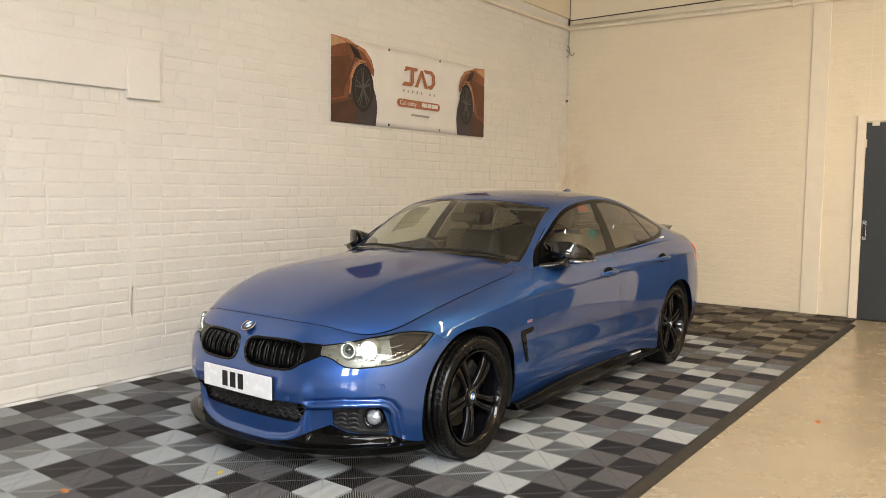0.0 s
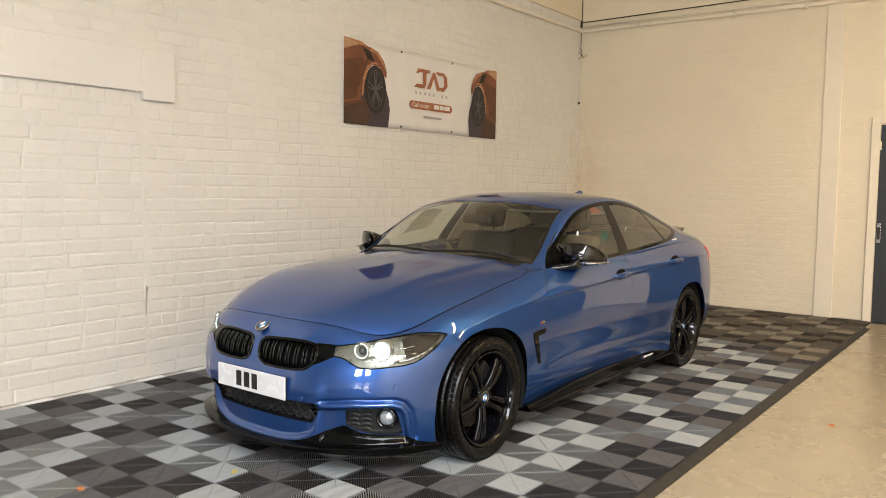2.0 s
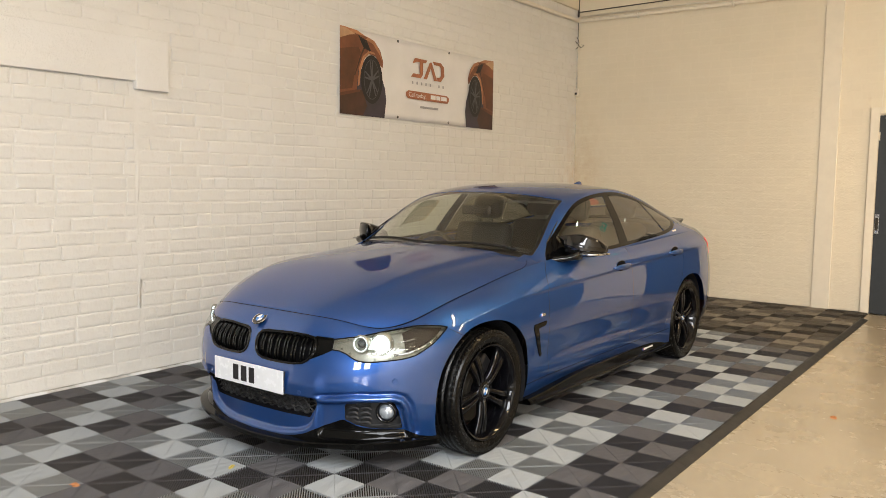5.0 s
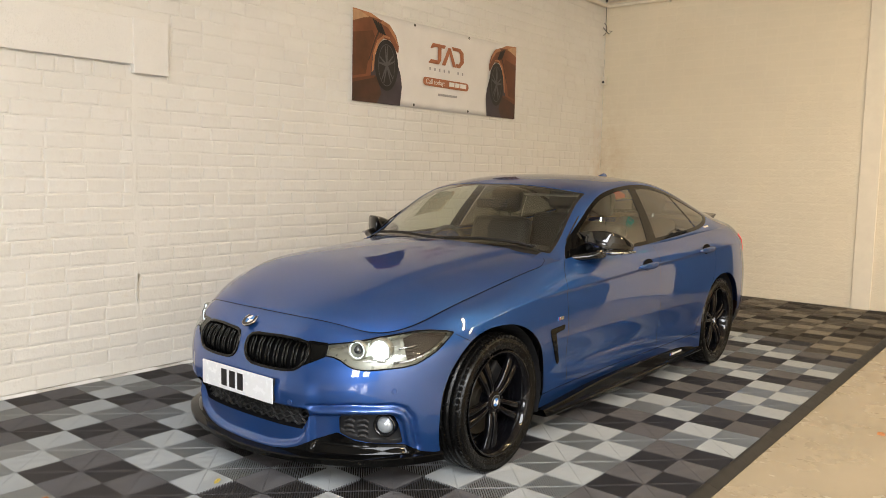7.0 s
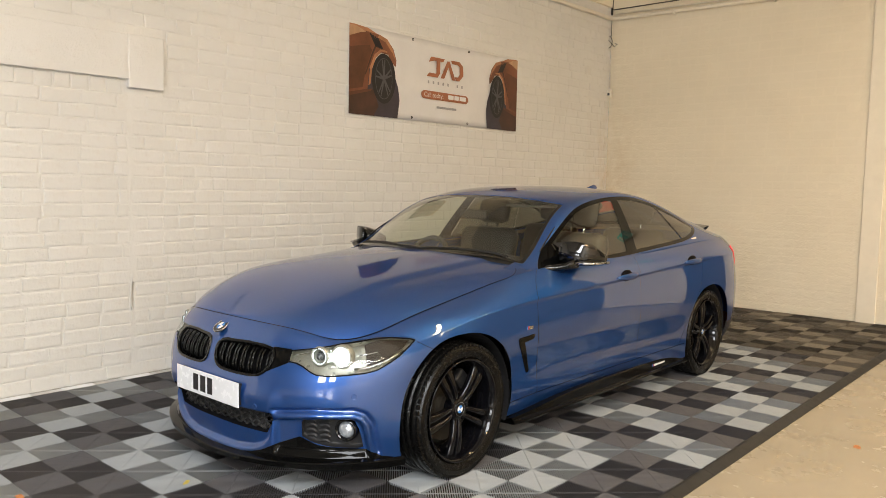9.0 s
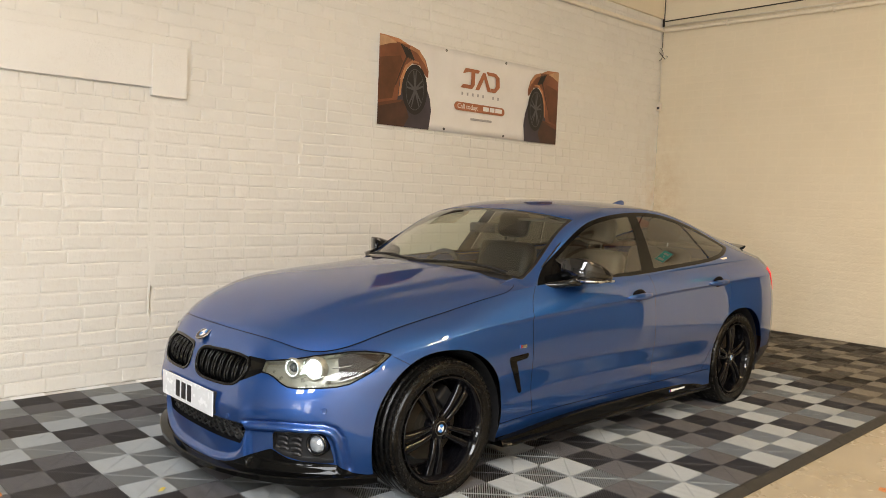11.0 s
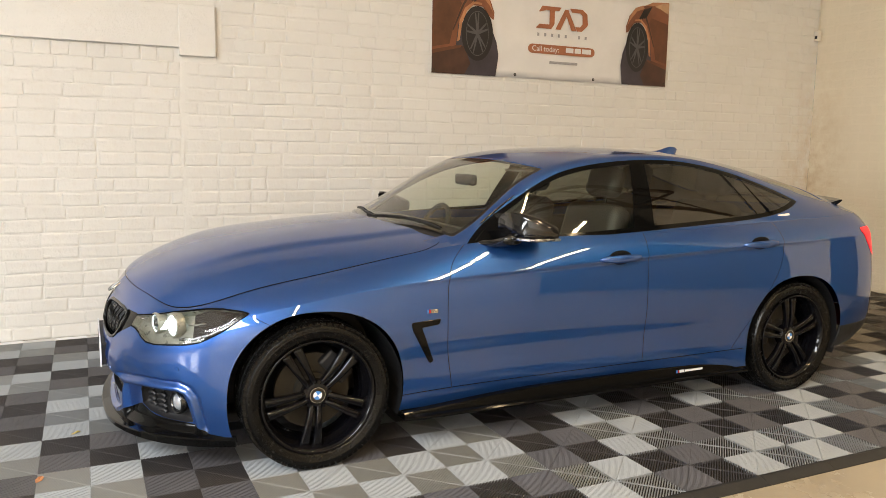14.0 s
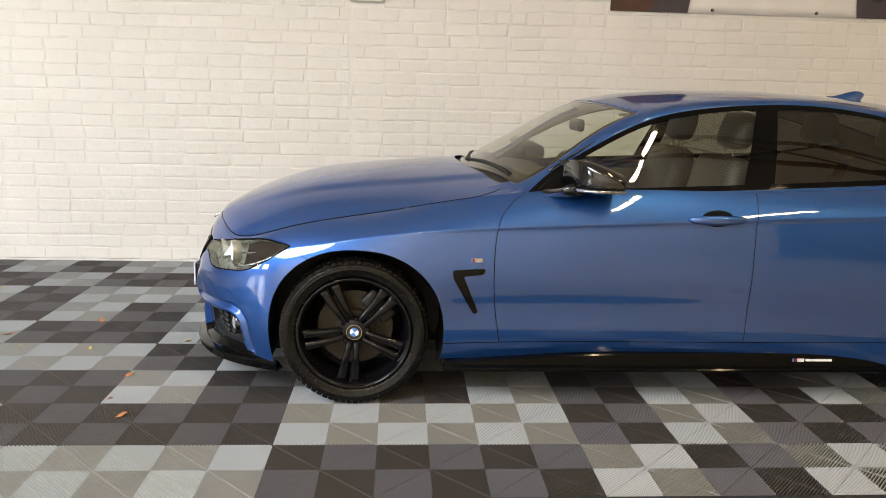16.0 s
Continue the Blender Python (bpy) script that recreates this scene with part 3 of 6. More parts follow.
def car_print(flip, y_off, s):
    """The printed rear quarter of an orange car, drawn as flat inks."""
    def at(pts):
        return [(y_off + (-a if flip else a) * s, b * BH) for a, b in pts]
    inks = [
        ("night_shade", [(0, 0), (.605, 0), (.63, .22), (.61, .36), (.56, .50), (.30, .55), (0, .50)], M_NIGHT, .0085),
        ("dark_sill", [(0, 0), (.30, .0), (.36, .12), (.30, .30), (.0, .30)], M_BROWN, .0095),
        ("sill_light", [(0, .20), (.26, .28), (.28, .31), (0, .25)], M_ORANGE_D, .0100),
        ("car_flank", [(0, .24), (.22, .30), (.24, .52), (.29, .66), (.38, .735), (.47, .725), (.545, .62), (.575, .60), (.58, .68), (.54, .80), (.46, .90), (.36, .935), (.20, .95), (0, .90)], M_ORANGE, .0105),
        ("door_panel", [(0, .27), (.16, .31), (.20, .52), (.27, .74), (.24, .80), (0, .74)], M_ORANGE_D, .0109),
        ("window_print", [(0, .86), (.12, .915), (.20, .935), (.08, .985), (0, .985)], M_TAN, .0112),
        ("car_roof", [(0, .905), (.20, .945), (.34, .935), (.22, .985), (.06, .998), (0, .998)], M_ORANGE_L, .0108),
        ("shoulder_light", [(.36, .935), (.46, .90), (.53, .80), (.575, .66), (.53, .75), (.44, .86), (.34, .90)], M_ORANGE_L, .0115),
        ("arch_light", [(.23, .34), (.255, .36), (.275, .54), (.32, .67), (.39, .75), (.46, .745), (.46, .765), (.38, .775), (.30, .70), (.25, .56)], M_ORANGE_L, .0116),
        ("door_line", [(.185, .46), (.197, .46), (.29, .72), (.33, .80), (.31, .81), (.27, .72)], M_BROWN, .0119),
    ]
    for k in range(4):
        o = .030 * k
        inks.append(("louvre", [(.235 + o, .93 - .4 * o), (.255 + o, .93 - .4 * o), (.335 + o * .8, .80 - .2 * o), (.315 + o * .8, .785 - .2 * o)], M_INK, .012))
    for nm, pts, mat, o in inks:
        part(nm, flat(at(pts), o), mat, banner)
    cy, cz = .42, .345
    for nm, ry, rz, mat, o in (("tyre_print", .150, .225, M_INK, .0125), ("rim_print", .108, .185, M_GREYINK, .0131), ("wheel_dark", .103, .179, M_INK, .0136)):
        part(nm, flat([(y_off + (-a if flip else a) * s, b) for a, b in ellipse(cy, cz, ry, rz)], o), mat, banner)
    for k in range(10):
        a = 2 * math.pi * (k // 2) / 5 + .4 + (.16 if k % 2 else -.16)
        c, d = math.cos(a), math.sin(a)
        pts = [(cy + .010 * d, cz - .012 * c), (cy + .100 * c + .005 * d, cz + .173 * d - .007 * c), (cy + .100 * c - .005 * d, cz + .173 * d + .007 * c), (cy - .010 * d, cz + .012 * c)]
        part("spoke_print", flat([(y_off + (-p if flip else p) * s, q) for p, q in pts], .0142 + .0002 * k), M_GREYINK, banner)


car_print(False, 0.0, 1.0)
car_print(True, BW, 0.86)
LY = 6.2 - 4.912   # middle of the logo
logo = {
    "logo_hook": [(-.27, .63), (-.235, .70), (-.03, .70), (-.055, .655), (-.10, .655), (-.10, .50), (-.135, .44), (-.30, .44), (-.26, .49), (-.16, .49), (-.155, .505), (-.155, .655), (-.19, .655), (-.255, .63)],
    "logo_peak": [(-.09, .44), (.01, .68), (.045, .68), (.14, .44), (.085, .44), (.028, .60), (-.035, .44)],
    "logo_bow": [(.06, .70), (.20, .70), (.255, .65), (.265, .52), (.20, .44), (.145, .44), (.125, .49), (.18, .49), (.205, .53), (.20, .63), (.175, .655), (.085, .655)],
}
for nm, pts in logo.items():
    part(nm, flat([(LY + a * .98, .44 + (b - .44) * .74) for a, b in pts], .0095), M_LOGO, banner)
for k in range(8):
    if k != 5:
        x = LY - .275 + k * .072
        part("small_print_bar", flat([(x, .372), (x + .022, .372), (x + .022, .400), (x, .400)], .0095), M_PALEINK, banner)
pill = [(LY + .30 + .045 * math.cos(a), .262 + .040 * math.sin(a)) for a in np.linspace(-math.pi / 2, math.pi / 2, 10)] + [(LY - .32 + .045 * math.cos(a), .262 + .040 * math.sin(a)) for a in np.linspace(math.pi / 2, 3 * math.pi / 2, 10)]
part("call_panel", flat(pill, .0095), M_LOGO, banner, "rounded copper panel with pale lettering")


def lettering(text, size, y, z, out, mat, parent, name="lettering"):
    cu = bpy.data.curves.new(name, "FONT")
    cu.body, cu.size, cu.align_x = text, size, "LEFT"
    ob = new(name, cu)
    dg = bpy.context.evaluated_depsgraph_get()
    me = bpy.data.meshes.new_from_object(ob.evaluated_get(dg))
    bpy.data.objects.remove(ob)
    me.transform(Matrix(((0, 0, 1, out), (1, 0, 0, y), (0, 1, 0, z), (0, 0, 0, 1))))
    me.materials.clear()
    me.materials.append(mat)
    t_ = new(name, me)
    t_.parent = parent
    return t_


lettering("Call", .066, LY - .325, .243, .0108, M_VINYL, banner)
lettering("today:", .066, LY - .205, .243, .0108, M_VINYL, banner)
for k in range(3):
    x = LY + (.03, .125, .205)[k]
    w = (.082, .068, .098)[k]
    part("number_bar", flat([(x, .245), (x + w, .245), (x + w, .287), (x, .287)], .0108), M_VINYL, banner)
part("address_bar", flat([(LY - .14, .140), (LY + .16, .140), (LY + .16, .162), (LY - .14, .162)], .0095), M_PALEINK, banner)
for yy in (.02, .80, 1.63, BW - .02):
    for zz in (.025, BH - .025):
        part("eyelet", add_lathe(bmesh.new(), [(.009, .004), (.011, .007), (.011, .011), (.007, .013)], 14), M_STEEL, banner).location = (0, yy, zz)


# ---- interlocking ribbed tiles of the bay ----
def rib_bar(bm, quad, direction):
    """One rib: a narrow crown, sloping shoulders and upright flanks."""
    cx, cy = sum(p for p, q in quad) / 4, sum(q for p, q in quad) / 4
    ux, uy = (0.7071, -0.7071) if direction > 0 else (0.7071, 0.7071)
    rings = []
    for keep, z in ((0.62, 0.0), (0.96, -0.0020), (1.0, -0.012)):
        ring = []
        for p, q in quad:
            off = ((p - cx) * ux + (q - cy) * uy) * (1 - keep)
            ring.append(bm.verts.new((p - off * ux, q - off * uy, z)))
        rings.append(ring)
    bm.faces.new(rings[0])
    for top, bot in zip(rings, rings[1:]):
        for i in range(4):
            bm.faces.new((top[i], top[(i + 1) % 4], bot[(i + 1) % 4], bot[i]))


def rib_quadrant(bm, x0, y0, s, direction):
    """Ribs at 45 degrees over a square, cut to its edges; direction +1 or -1."""
    n = 13
    pitch = 2 * s / (2 * n)
    half = pitch * (0.40 if direction > 0 else 0.195)
    gap = 0.0007
    for k in range(-n, n + 1):
        c = k * pitch
        # band between x - y = c - half and x - y = c + half, inside the square
        pieces = []
        for part_ in ((0, 1) if direction > 0 else (2,)):
            pts = []
            for e in (c - half, c + half):
                lo, hi = max(0.0, e), min(s, s + e)
                mid_ = (s + e) / 2
                if part_ == 0:
                    hi = mid_ - gap
                elif part_ == 1:
                    lo = mid_ + gap
                pts.append([(lo, lo - e), (hi, hi - e)] if hi - lo > 0.001 else [])
            if pts[0] and pts[1]:
                pieces.append([pts[0][0], pts[1][0], pts[1][1], pts[0][1]])
        if direction < 0:
            pieces = [[(s - p, q) for p, q in quad] for quad in pieces]
        for quad in pieces:
            rib_bar(bm, [(x0 + p, y0 + q) for p, q in quad], direction)
    if direction > 0:
        # closed web just below the broad ribs
        bm.faces.new([bm.verts.new((x0 + p, y0 + q, -0.0045)) for p, q in ((0, 0), (s, 0), (s, s), (0, s))])
        return
    # one cross rib along the other diagonal, a little lower
    d = 0.0026
    q = [(-d, d), (d, -d), (s + d, s - d), (s - d, s + d)]
    q = [(x0 + min(s, max(0, a)), y0 + min(s, max(0, b))) for a, b in q]
    top = [bm.verts.new((a, b, -0.0008)) for a, b in q]
    bot = [bm.verts.new((a, b, -0.006)) for a, b in q]
    bm.faces.new(top)
    for i in range(4):
        bm.faces.new((top[i], top[(i + 1) % 4], bot[(i + 1) % 4], bot[i]))


def tile_mesh(name, mat, nx=2, ny=2):
    bm = bmesh.new()
    s = 0.1985
    for i in range(nx):
        for j in range(ny):
            rib_quadrant(bm, i * 0.2 + 0.0008, j * 0.2 + 0.0008, s, -1 if (i + j) % 2 == 0 else 1)
    bmesh.ops.recalc_face_normals(bm, faces=bm.faces)
    me = bpy.data.meshes.new(name)
    bm.to_mesh(me)
    bm.free()
    me.materials.append(mat)
    return me


# dark sheet added under the ribs to blacken their shaded gaps
tagged(link_mesh("tile_bed", box((WX, 0.04, -0.0208), (TX, WY, -0.0125)), M_BED), "dark underlay below the ribbed tiles", "underlay", kind="structure")
# rows of tiles from the outer edge to the wall; L light, D dark, first letter at the front
FIRST = -7
TILE_ROWS = {
    0: "LDLDLLLDDDLDLLDLDLLDDLDD",
    -1: "DLDLDDDLLLDLDDLDLDDLLDLL",
    -2: "LDLDDLDLDLDLDLDLDLDLDLDD",
}
tiled = tagged(new("tile_floor"), "bay floor of interlocking ribbed plastic tiles in two greys", "tile floor", kind="structure")
TILES = {(c, nx, ny): tile_mesh("tile", m, nx, ny) for c, m in (("L", M_TILE_L), ("D", M_TILE_D), ("Lold", M_TILE_DIM_L), ("Dold", M_TILE_DIM_D)) for nx, ny in ((2, 2), (2, 1))}
for i in range(0, -9, -1):
    for n in range(24):
        j = FIRST + n
        row = TILE_ROWS.get(i)
        # the chequer slips by one tile where the bay was laid in sections
        slip = (j >= -3 and i >= -4) or (j <= -4 and i <= -6)
        c = row[n] if row else ("L" if (i + min(j, 15) + slip) % 2 else "D")
        y = 2.84 + 0.4 * j
        ny = 2 if y + 0.4 < WY else 1
        if y + 0.2 > WY:
            continue
        # rear rows take the darkened copies
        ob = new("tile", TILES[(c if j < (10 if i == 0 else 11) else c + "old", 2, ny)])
        ob.parent = tiled
        ob.location = (TX - 0.4 + 0.4 * i, y, 0)

# tiles cut to fit along the wall
for c, m in (("L", M_TILE_L), ("D", M_TILE_D)):
    cutm = bmesh.new()
    cutm.from_mesh(TILES[(c, 2, 2)])
    bmesh.ops.bisect_plane(cutm, geom=cutm.verts[:] + cutm.edges[:] + cutm.faces[:], plane_co=(0.328, 0, 0), plane_no=(1, 0, 0), clear_inner=True)
    me = bpy.data.meshes.new("cut_tile")
    cutm.to_mesh(me)
    for j in range(FIRST, FIRST + 23):
        if ("L" if (-9 + j + (j <= -4)) % 2 else "D") == c:
            ob = new("cut_tile", me)
            ob.parent = tiled
            ob.location = (TX - 0.4 - 3.6, 2.84 + 0.4 * j, 0)

# bevelled edging along the open side
ed = bmesh.new()
y = 0.04
while y < 9.0:
    y1 = min(y + 0.4, 9.02)
    prof = [(TX + 0.003, -0.0205), (TX + 0.003, 0.0), (TX + 0.018, 0.0), (TX + 0.068, -0.016), (TX + 0.068, -0.0205)]
    a = [ed.verts.new((p, y + 0.001, z)) for p, z in prof]
    b = [ed.verts.new((p, y1 - 0.001, z)) for p, z in prof]
    for k in range(5):
        ed.faces.new((a[k], b[k], b[(k + 1) % 5], a[(k + 1) % 5]))
    ed.faces.new(a[::-1])
    ed.faces.new(b)
    y += 0.4
bmesh.ops.recalc_face_normals(ed, faces=ed.faces)
tagged(link_mesh("edging_strip", ed, M_EDGE), "dark grey bevelled plastic edging strip along the tiles", "edging", kind="structure")


# ---- the car ----
CAR = (-3.065, 3.128, 0.0)   # below the front axle, on the car's middle line; the nose points to -y
WHEELBASE, AXLE_Z = 2.81, 0.322
car = empty("car", CAR, "metallic blue four-door coupe with gloss black trim, headlamps lit", "car")


class Skin:
    """Faces on shared points; each point is (across, along, up, girth). Regions are cut out along the zero line of a function."""

    def __init__(self):
        self.v, self.key, self.f, self.tag = [], {}, [], []

    def point(self, p):
        k = (round(p[0], 5), round(p[1], 5), round(p[2], 5))
        if k not in self.key:
            self.key[k] = len(self.v)
            self.v.append(tuple(p))
        return self.key[k]

    def face(self, ids, tag):
        out = [a for i, a in enumerate(ids) if a != ids[i - 1]]
        if len(set(out)) > 2 and len(set(out)) == len(out):
            self.f.append(tuple(out))
            self.tag.append(tag)

    def grid(self, p, tag):
        n, m = p.shape[:2]
        for flip in (False, True):
            q = p.copy()
            if flip:
                q[:, :, 0] *= -1
            ids = [[self.point(q[i, j]) for j in range(m)] for i in range(n)]
            for i in range(n - 1):
                for j in range(m - 1):
                    t = tag(i, j) if callable(tag) else tag
                    quad = (ids[i][j], ids[i][j + 1], ids[i + 1][j + 1], ids[i + 1][j])
                    self.face(quad[::-1] if flip else quad, t)

    def cut(self, tags, fn, inside):
        """Faces of the given tags where fn < 0 take the tag inside."""
        arr = np.array(self.v)
        val = fn(arr)
        vals = [float(x) if abs(x) > 1e-7 else 1e-7 for x in val]
        mids = {}

        def mid(a, b):
            k = (min(a, b), max(a, b))
            if k not in mids:
                t = vals[k[0]] / (vals[k[0]] - vals[k[1]])
                p = arr[k[0]] * (1 - t) + arr[k[1]] * t
                self.v.append(tuple(p))
                vals.append(0.0)
                mids[k] = len(self.v) - 1
            return mids[k]

        nf, nt = [], []
        for f, t in zip(self.f, self.tag):
            if t not in tags:
                nf.append(f), nt.append(t)
                continue
            neg = [vals[i] < 0 for i in f]
            if all(neg):
                nf.append(f), nt.append(inside)
            elif not any(neg):
                nf.append(f), nt.append(t)
            else:
                a, b = [], []
                for k, i in enumerate(f):
                    j = f[(k + 1) % len(f)]
                    (a if vals[i] < 0 else b).append(i)
                    if (vals[i] < 0) != (vals[j] < 0):
                        m = mid(i, j)
                        a.append(m), b.append(m)
                for poly, tg in ((a, inside), (b, t)):
                    poly = [p for k, p in enumerate(poly) if p != poly[k - 1]]
                    if len(poly) > 2:
                        nf.append(tuple(poly)), nt.append(tg)
        self.f, self.tag = nf, nt

    def seam(self, tags, fn, half=0.0022):
        """A narrow gap along the zero line of fn, within faces of one tag."""
        self.cut(tags, lambda p: fn(p) - half, "strip")
        self.cut(("strip",), lambda p: fn(p) + half, tags[0])
        self.tag = ["seam" if t == "strip" else t for t in self.tag]

    def take(self, tag, side=0, offset=0.0):
        """A bmesh of one region (of one side), moved out along its normals."""
        use = {}
        bm = bmesh.new()
        for f, t in zip(self.f, self.tag):
            if t != tag or (side and side * sum(self.v[i][0] for i in f) < 0):
                continue
            vs = []
            for i in f:
                if i not in use:
                    use[i] = bm.verts.new(self.v[i][:3])
                vs.append(use[i])
            try:
                bm.faces.new(vs)
            except ValueError:
                pass
        bm.normal_update()
        lean = sum(f.normal.dot(f.calc_center_median() - Vector((0, 1.5, 0.45))) * f.calc_area() for f in bm.faces)
        if lean < 0:
            bmesh.ops.reverse_faces(bm, faces=bm.faces)
            bm.normal_update()
        if offset:
            moved = [(v, v.co + v.normal * offset) for v in bm.verts]
            for v, c in moved:
                v.co = c
        return bm


def sdf_poly(pts, r=0.0):
    """Signed distance to a polygon in the plane, rounded by r; negative inside."""
    pts = np.array(pts, float)

    def f(x, y):
        d = np.full(len(x), 1e9)
        inside = np.zeros(len(x), bool)
        for (ax, ay), (bx, by) in zip(pts, np.roll(pts, -1, axis=0)):
            ex, ey = bx - ax, by - ay
            t = np.clip(((x - ax) * ex + (y - ay) * ey) / (ex * ex + ey * ey), 0, 1)
            d = np.minimum(d, np.hypot(x - ax - t * ex, y - ay - t * ey))
            hit = ((ay > y) != (by > y)) & (x < (bx - ax) * (y - ay) / (by - ay + 1e-12) + ax)
            inside ^= hit
        return np.where(inside, -d, d) - r
    return f


# plan of the body at waist height: half width against length, nose to tail
PLAN_V = [0, .25, .45, .62, .75, .83, .868, .885, .885, .892, .90, .905, .91, .895, .85, .75, .55, .3, 0]
PLAN_U = [-.80, -.785, -.735, -.64, -.50, -.34, -.15, .10, .50, 1.0, 1.7, 2.3, 2.8, 3.15, 3.42, 3.62, 3.74, 3.80, 3.82]
pv = np.array([-PLAN_V[2], -PLAN_V[1]] + PLAN_V + [-PLAN_V[-2], -PLAN_V[-3]])
pu = np.array([PLAN_U[2], PLAN_U[1]] + PLAN_U + [PLAN_U[-2], PLAN_U[-3]])
pl = np.concatenate([[0], np.cumsum(np.hypot(np.diff(pv), np.diff(pu)))])
pl -= pl[2]
plan_v, plan_u = spline(pl, pv), spline(pl, pu)
GIRTH = pl[-3]


def girth_at_v(v):
    g = np.linspace(0, 1.1, 800)
    return float(np.interp(v, plan_v(g), g))


def girth_at_u(u):
    g = np.linspace(0.9, GIRTH - 0.4, 2000)
    return float(np.interp(u, plan_u(g), g))


# profiles round the girth: knots at the nose, front corner, arch, doors, rear arch, rear corner, tail
KG = [0, girth_at_v(.62), girth_at_u(-.34), girth_at_u(.10), girth_at_u(.62), girth_at_u(1.7), girth_at_u(2.8), girth_at_u(3.42), GIRTH]
ROW_Z = [
    [.142, .142, .155, .195, .200, .200, .200, .230, .240],
    [.300, .300, .300, .310, .310, .310, .320, .330, .340],
    [.440, .440, .450, .455, .450, .450, .470, .480, .480],
    [.580, .560, .580, .600, .600, .610, .640, .660, .660],
    [.665, .635, .670, .745, .790, .840, .880, .890, .880],
    [.742, .712, .752, .828, .918, .955, .990, 1.005, 1.02],
]
ROW_D = [
    [-.010, -.014, -.016, -.012, -.035, -.035, -.012, -.060, -.080],
    [-.006, .002, .004, .004, -.002, -.002, .002, -.010, .000],
    [.008, .012, .006, .006, -.0005, -.0005, .006, .006, .012],
    [-.004, -.002, .002, .004, .002, .002, .006, .004, .004],
    [-.042, -.042, -.028, -.026, -.012, -.010, -.016, -.026, -.030],
    [-.100, -.110, -.110, -.160, -.128, -.080, -.130, -.130, -.070],
]
# upper edge: the bonnet's front line falls to a point over the lamp, then the side line climbs
KE = [0, girth_at_v(.33), girth_at_v(.52), girth_at_v(.665)] + KG[2:]
EDGE_Z = [.746, .738, .719, .694] + ROW_Z[5][2:]
EDGE_D = [-.100, -.104, -.100, -.088] + ROW_D[5][2:]
GS = np.unique(np.concatenate([np.arange(0, 2.05, 0.009), np.arange(2.05, GIRTH - 1.0, 0.02), np.linspace(GIRTH - 1.0, GIRTH, 60)]))
row_z = np.array([spline(KG, z)(GS) for z in ROW_Z])
row_d = np.array([spline(KG, d)(GS) for d in ROW_D])
row_z[5], row_d[5] = spline(KE, EDGE_Z)(GS), spline(KE, EDGE_D)(GS)
RT = [0, .13, .27, .42, .62, .80]
TT = np.concatenate([np.linspace(0, .62, 104), np.linspace(.62, .80, 26)[1:]])
gv, gu = plan_v(GS), plan_u(GS)
eps = 1e-3
tv, tu = plan_v(np.clip(GS + eps, 0, GIRTH)) - plan_v(np.clip(GS - eps, 0, GIRTH)), plan_u(np.clip(GS + eps, 0, GIRTH)) - plan_u(np.clip(GS - eps, 0, GIRTH))
tn = np.hypot(tv, tu)
nv, nu = -tu / tn * -1, -tv / tn
nv[0] = nv[-1] = 0.0


SCOOP = sdf_poly([(.20, -.1), (.20, .384), (.425, .393), (.60, .411), (.785, .411), (.838, .392), (.872, .348), (.905, .21), (.935, -.1)])
TRAY = sdf_poly([(-.3, .168), (.17, .168), (.286, .184), (.350, .208), (.385, .24), (.405, .29), (.416, .345), (.410, .374), (-.3, .374)])
DOOR_MASK = smoothstep(girth_at_u(.15), girth_at_u(.8), GS) * (1 - smoothstep(girth_at_u(2.7), girth_at_u(3.3), GS))
DENT = smoothstep(girth_at_u(.16), girth_at_u(.44), GS) * (1 - smoothstep(girth_at_u(2.30), girth_at_u(2.72), GS))
CHIN_MASK = 1 - smoothstep(girth_at_v(.40), girth_at_v(.47), GS)


def side_skin():
    p = np.zeros((len(GS), len(TT), 4))
    for i in range(len(GS)):
        lz, ld = spline(RT[:5], row_z[:5, i]), spline(RT[:5], row_d[:5, i])
        t0 = TT[TT <= .62]
        z, d = list(lz(t0)), list(ld(t0))
        # the shoulder above the crease: rounded over to the upper edge
        for t in TT[TT > .62]:
            w = (t - .62) / .18
            z.append(row_z[4, i] + (row_z[5, i] - row_z[4, i]) * (w + 0.28 * w * (1 - w)))
            d.append(row_d[4, i] + (row_d[5, i] - row_d[4, i]) * (w - 0.28 * w * (1 - w)))
        z, d = np.array(z), np.array(d)
        # the bumper's ledge over the fog lamp recess
        if GS[i] < 1.5:
            deep = -SCOOP(np.full(len(z), GS[i]), z)
            fold = -.017 * smoothstep(-.003, .006, deep) + .019 * smoothstep(.009, .034, deep) - .030 * smoothstep(.042, .058, deep)
            d = d + fold * smoothstep(.402, .43, GS[i]) * smoothstep(.0, 1.0, (z - .17) / .05)
            d = d - .022 * smoothstep(.0, .014, -TRAY(np.full(len(z), GS[i]), z))
        # undercut below the shoulder crease
        below = np.maximum(row_z[4, i] - z, 0)
        d = d - 0.016 * DOOR_MASK[i] * (1 - np.exp(-below / .016)) * np.exp(-below / .045) - 0.017 * DENT[i] * smoothstep(.585, .375, z)
        d = d + 0.012 * CHIN_MASK[i] * smoothstep(.355, .375, z) * (1 - smoothstep(.42, .52, z))
        p[i, :, 0] = gv[i] + nv[i] * np.array(d)
        p[i, :, 1] = gu[i] + nu[i] * np.array(d)
        p[i, :, 2] = z
        p[i, :, 3] = GS[i]
    p[0, :, 0] = p[-1, :, 0] = 0
    return p


SIDE = side_skin()
EDGE = SIDE[:, -1, :3]                       # upper edge: bonnet gap, waistline, boot edge
skin = Skin()
skin.grid(SIDE, "body")

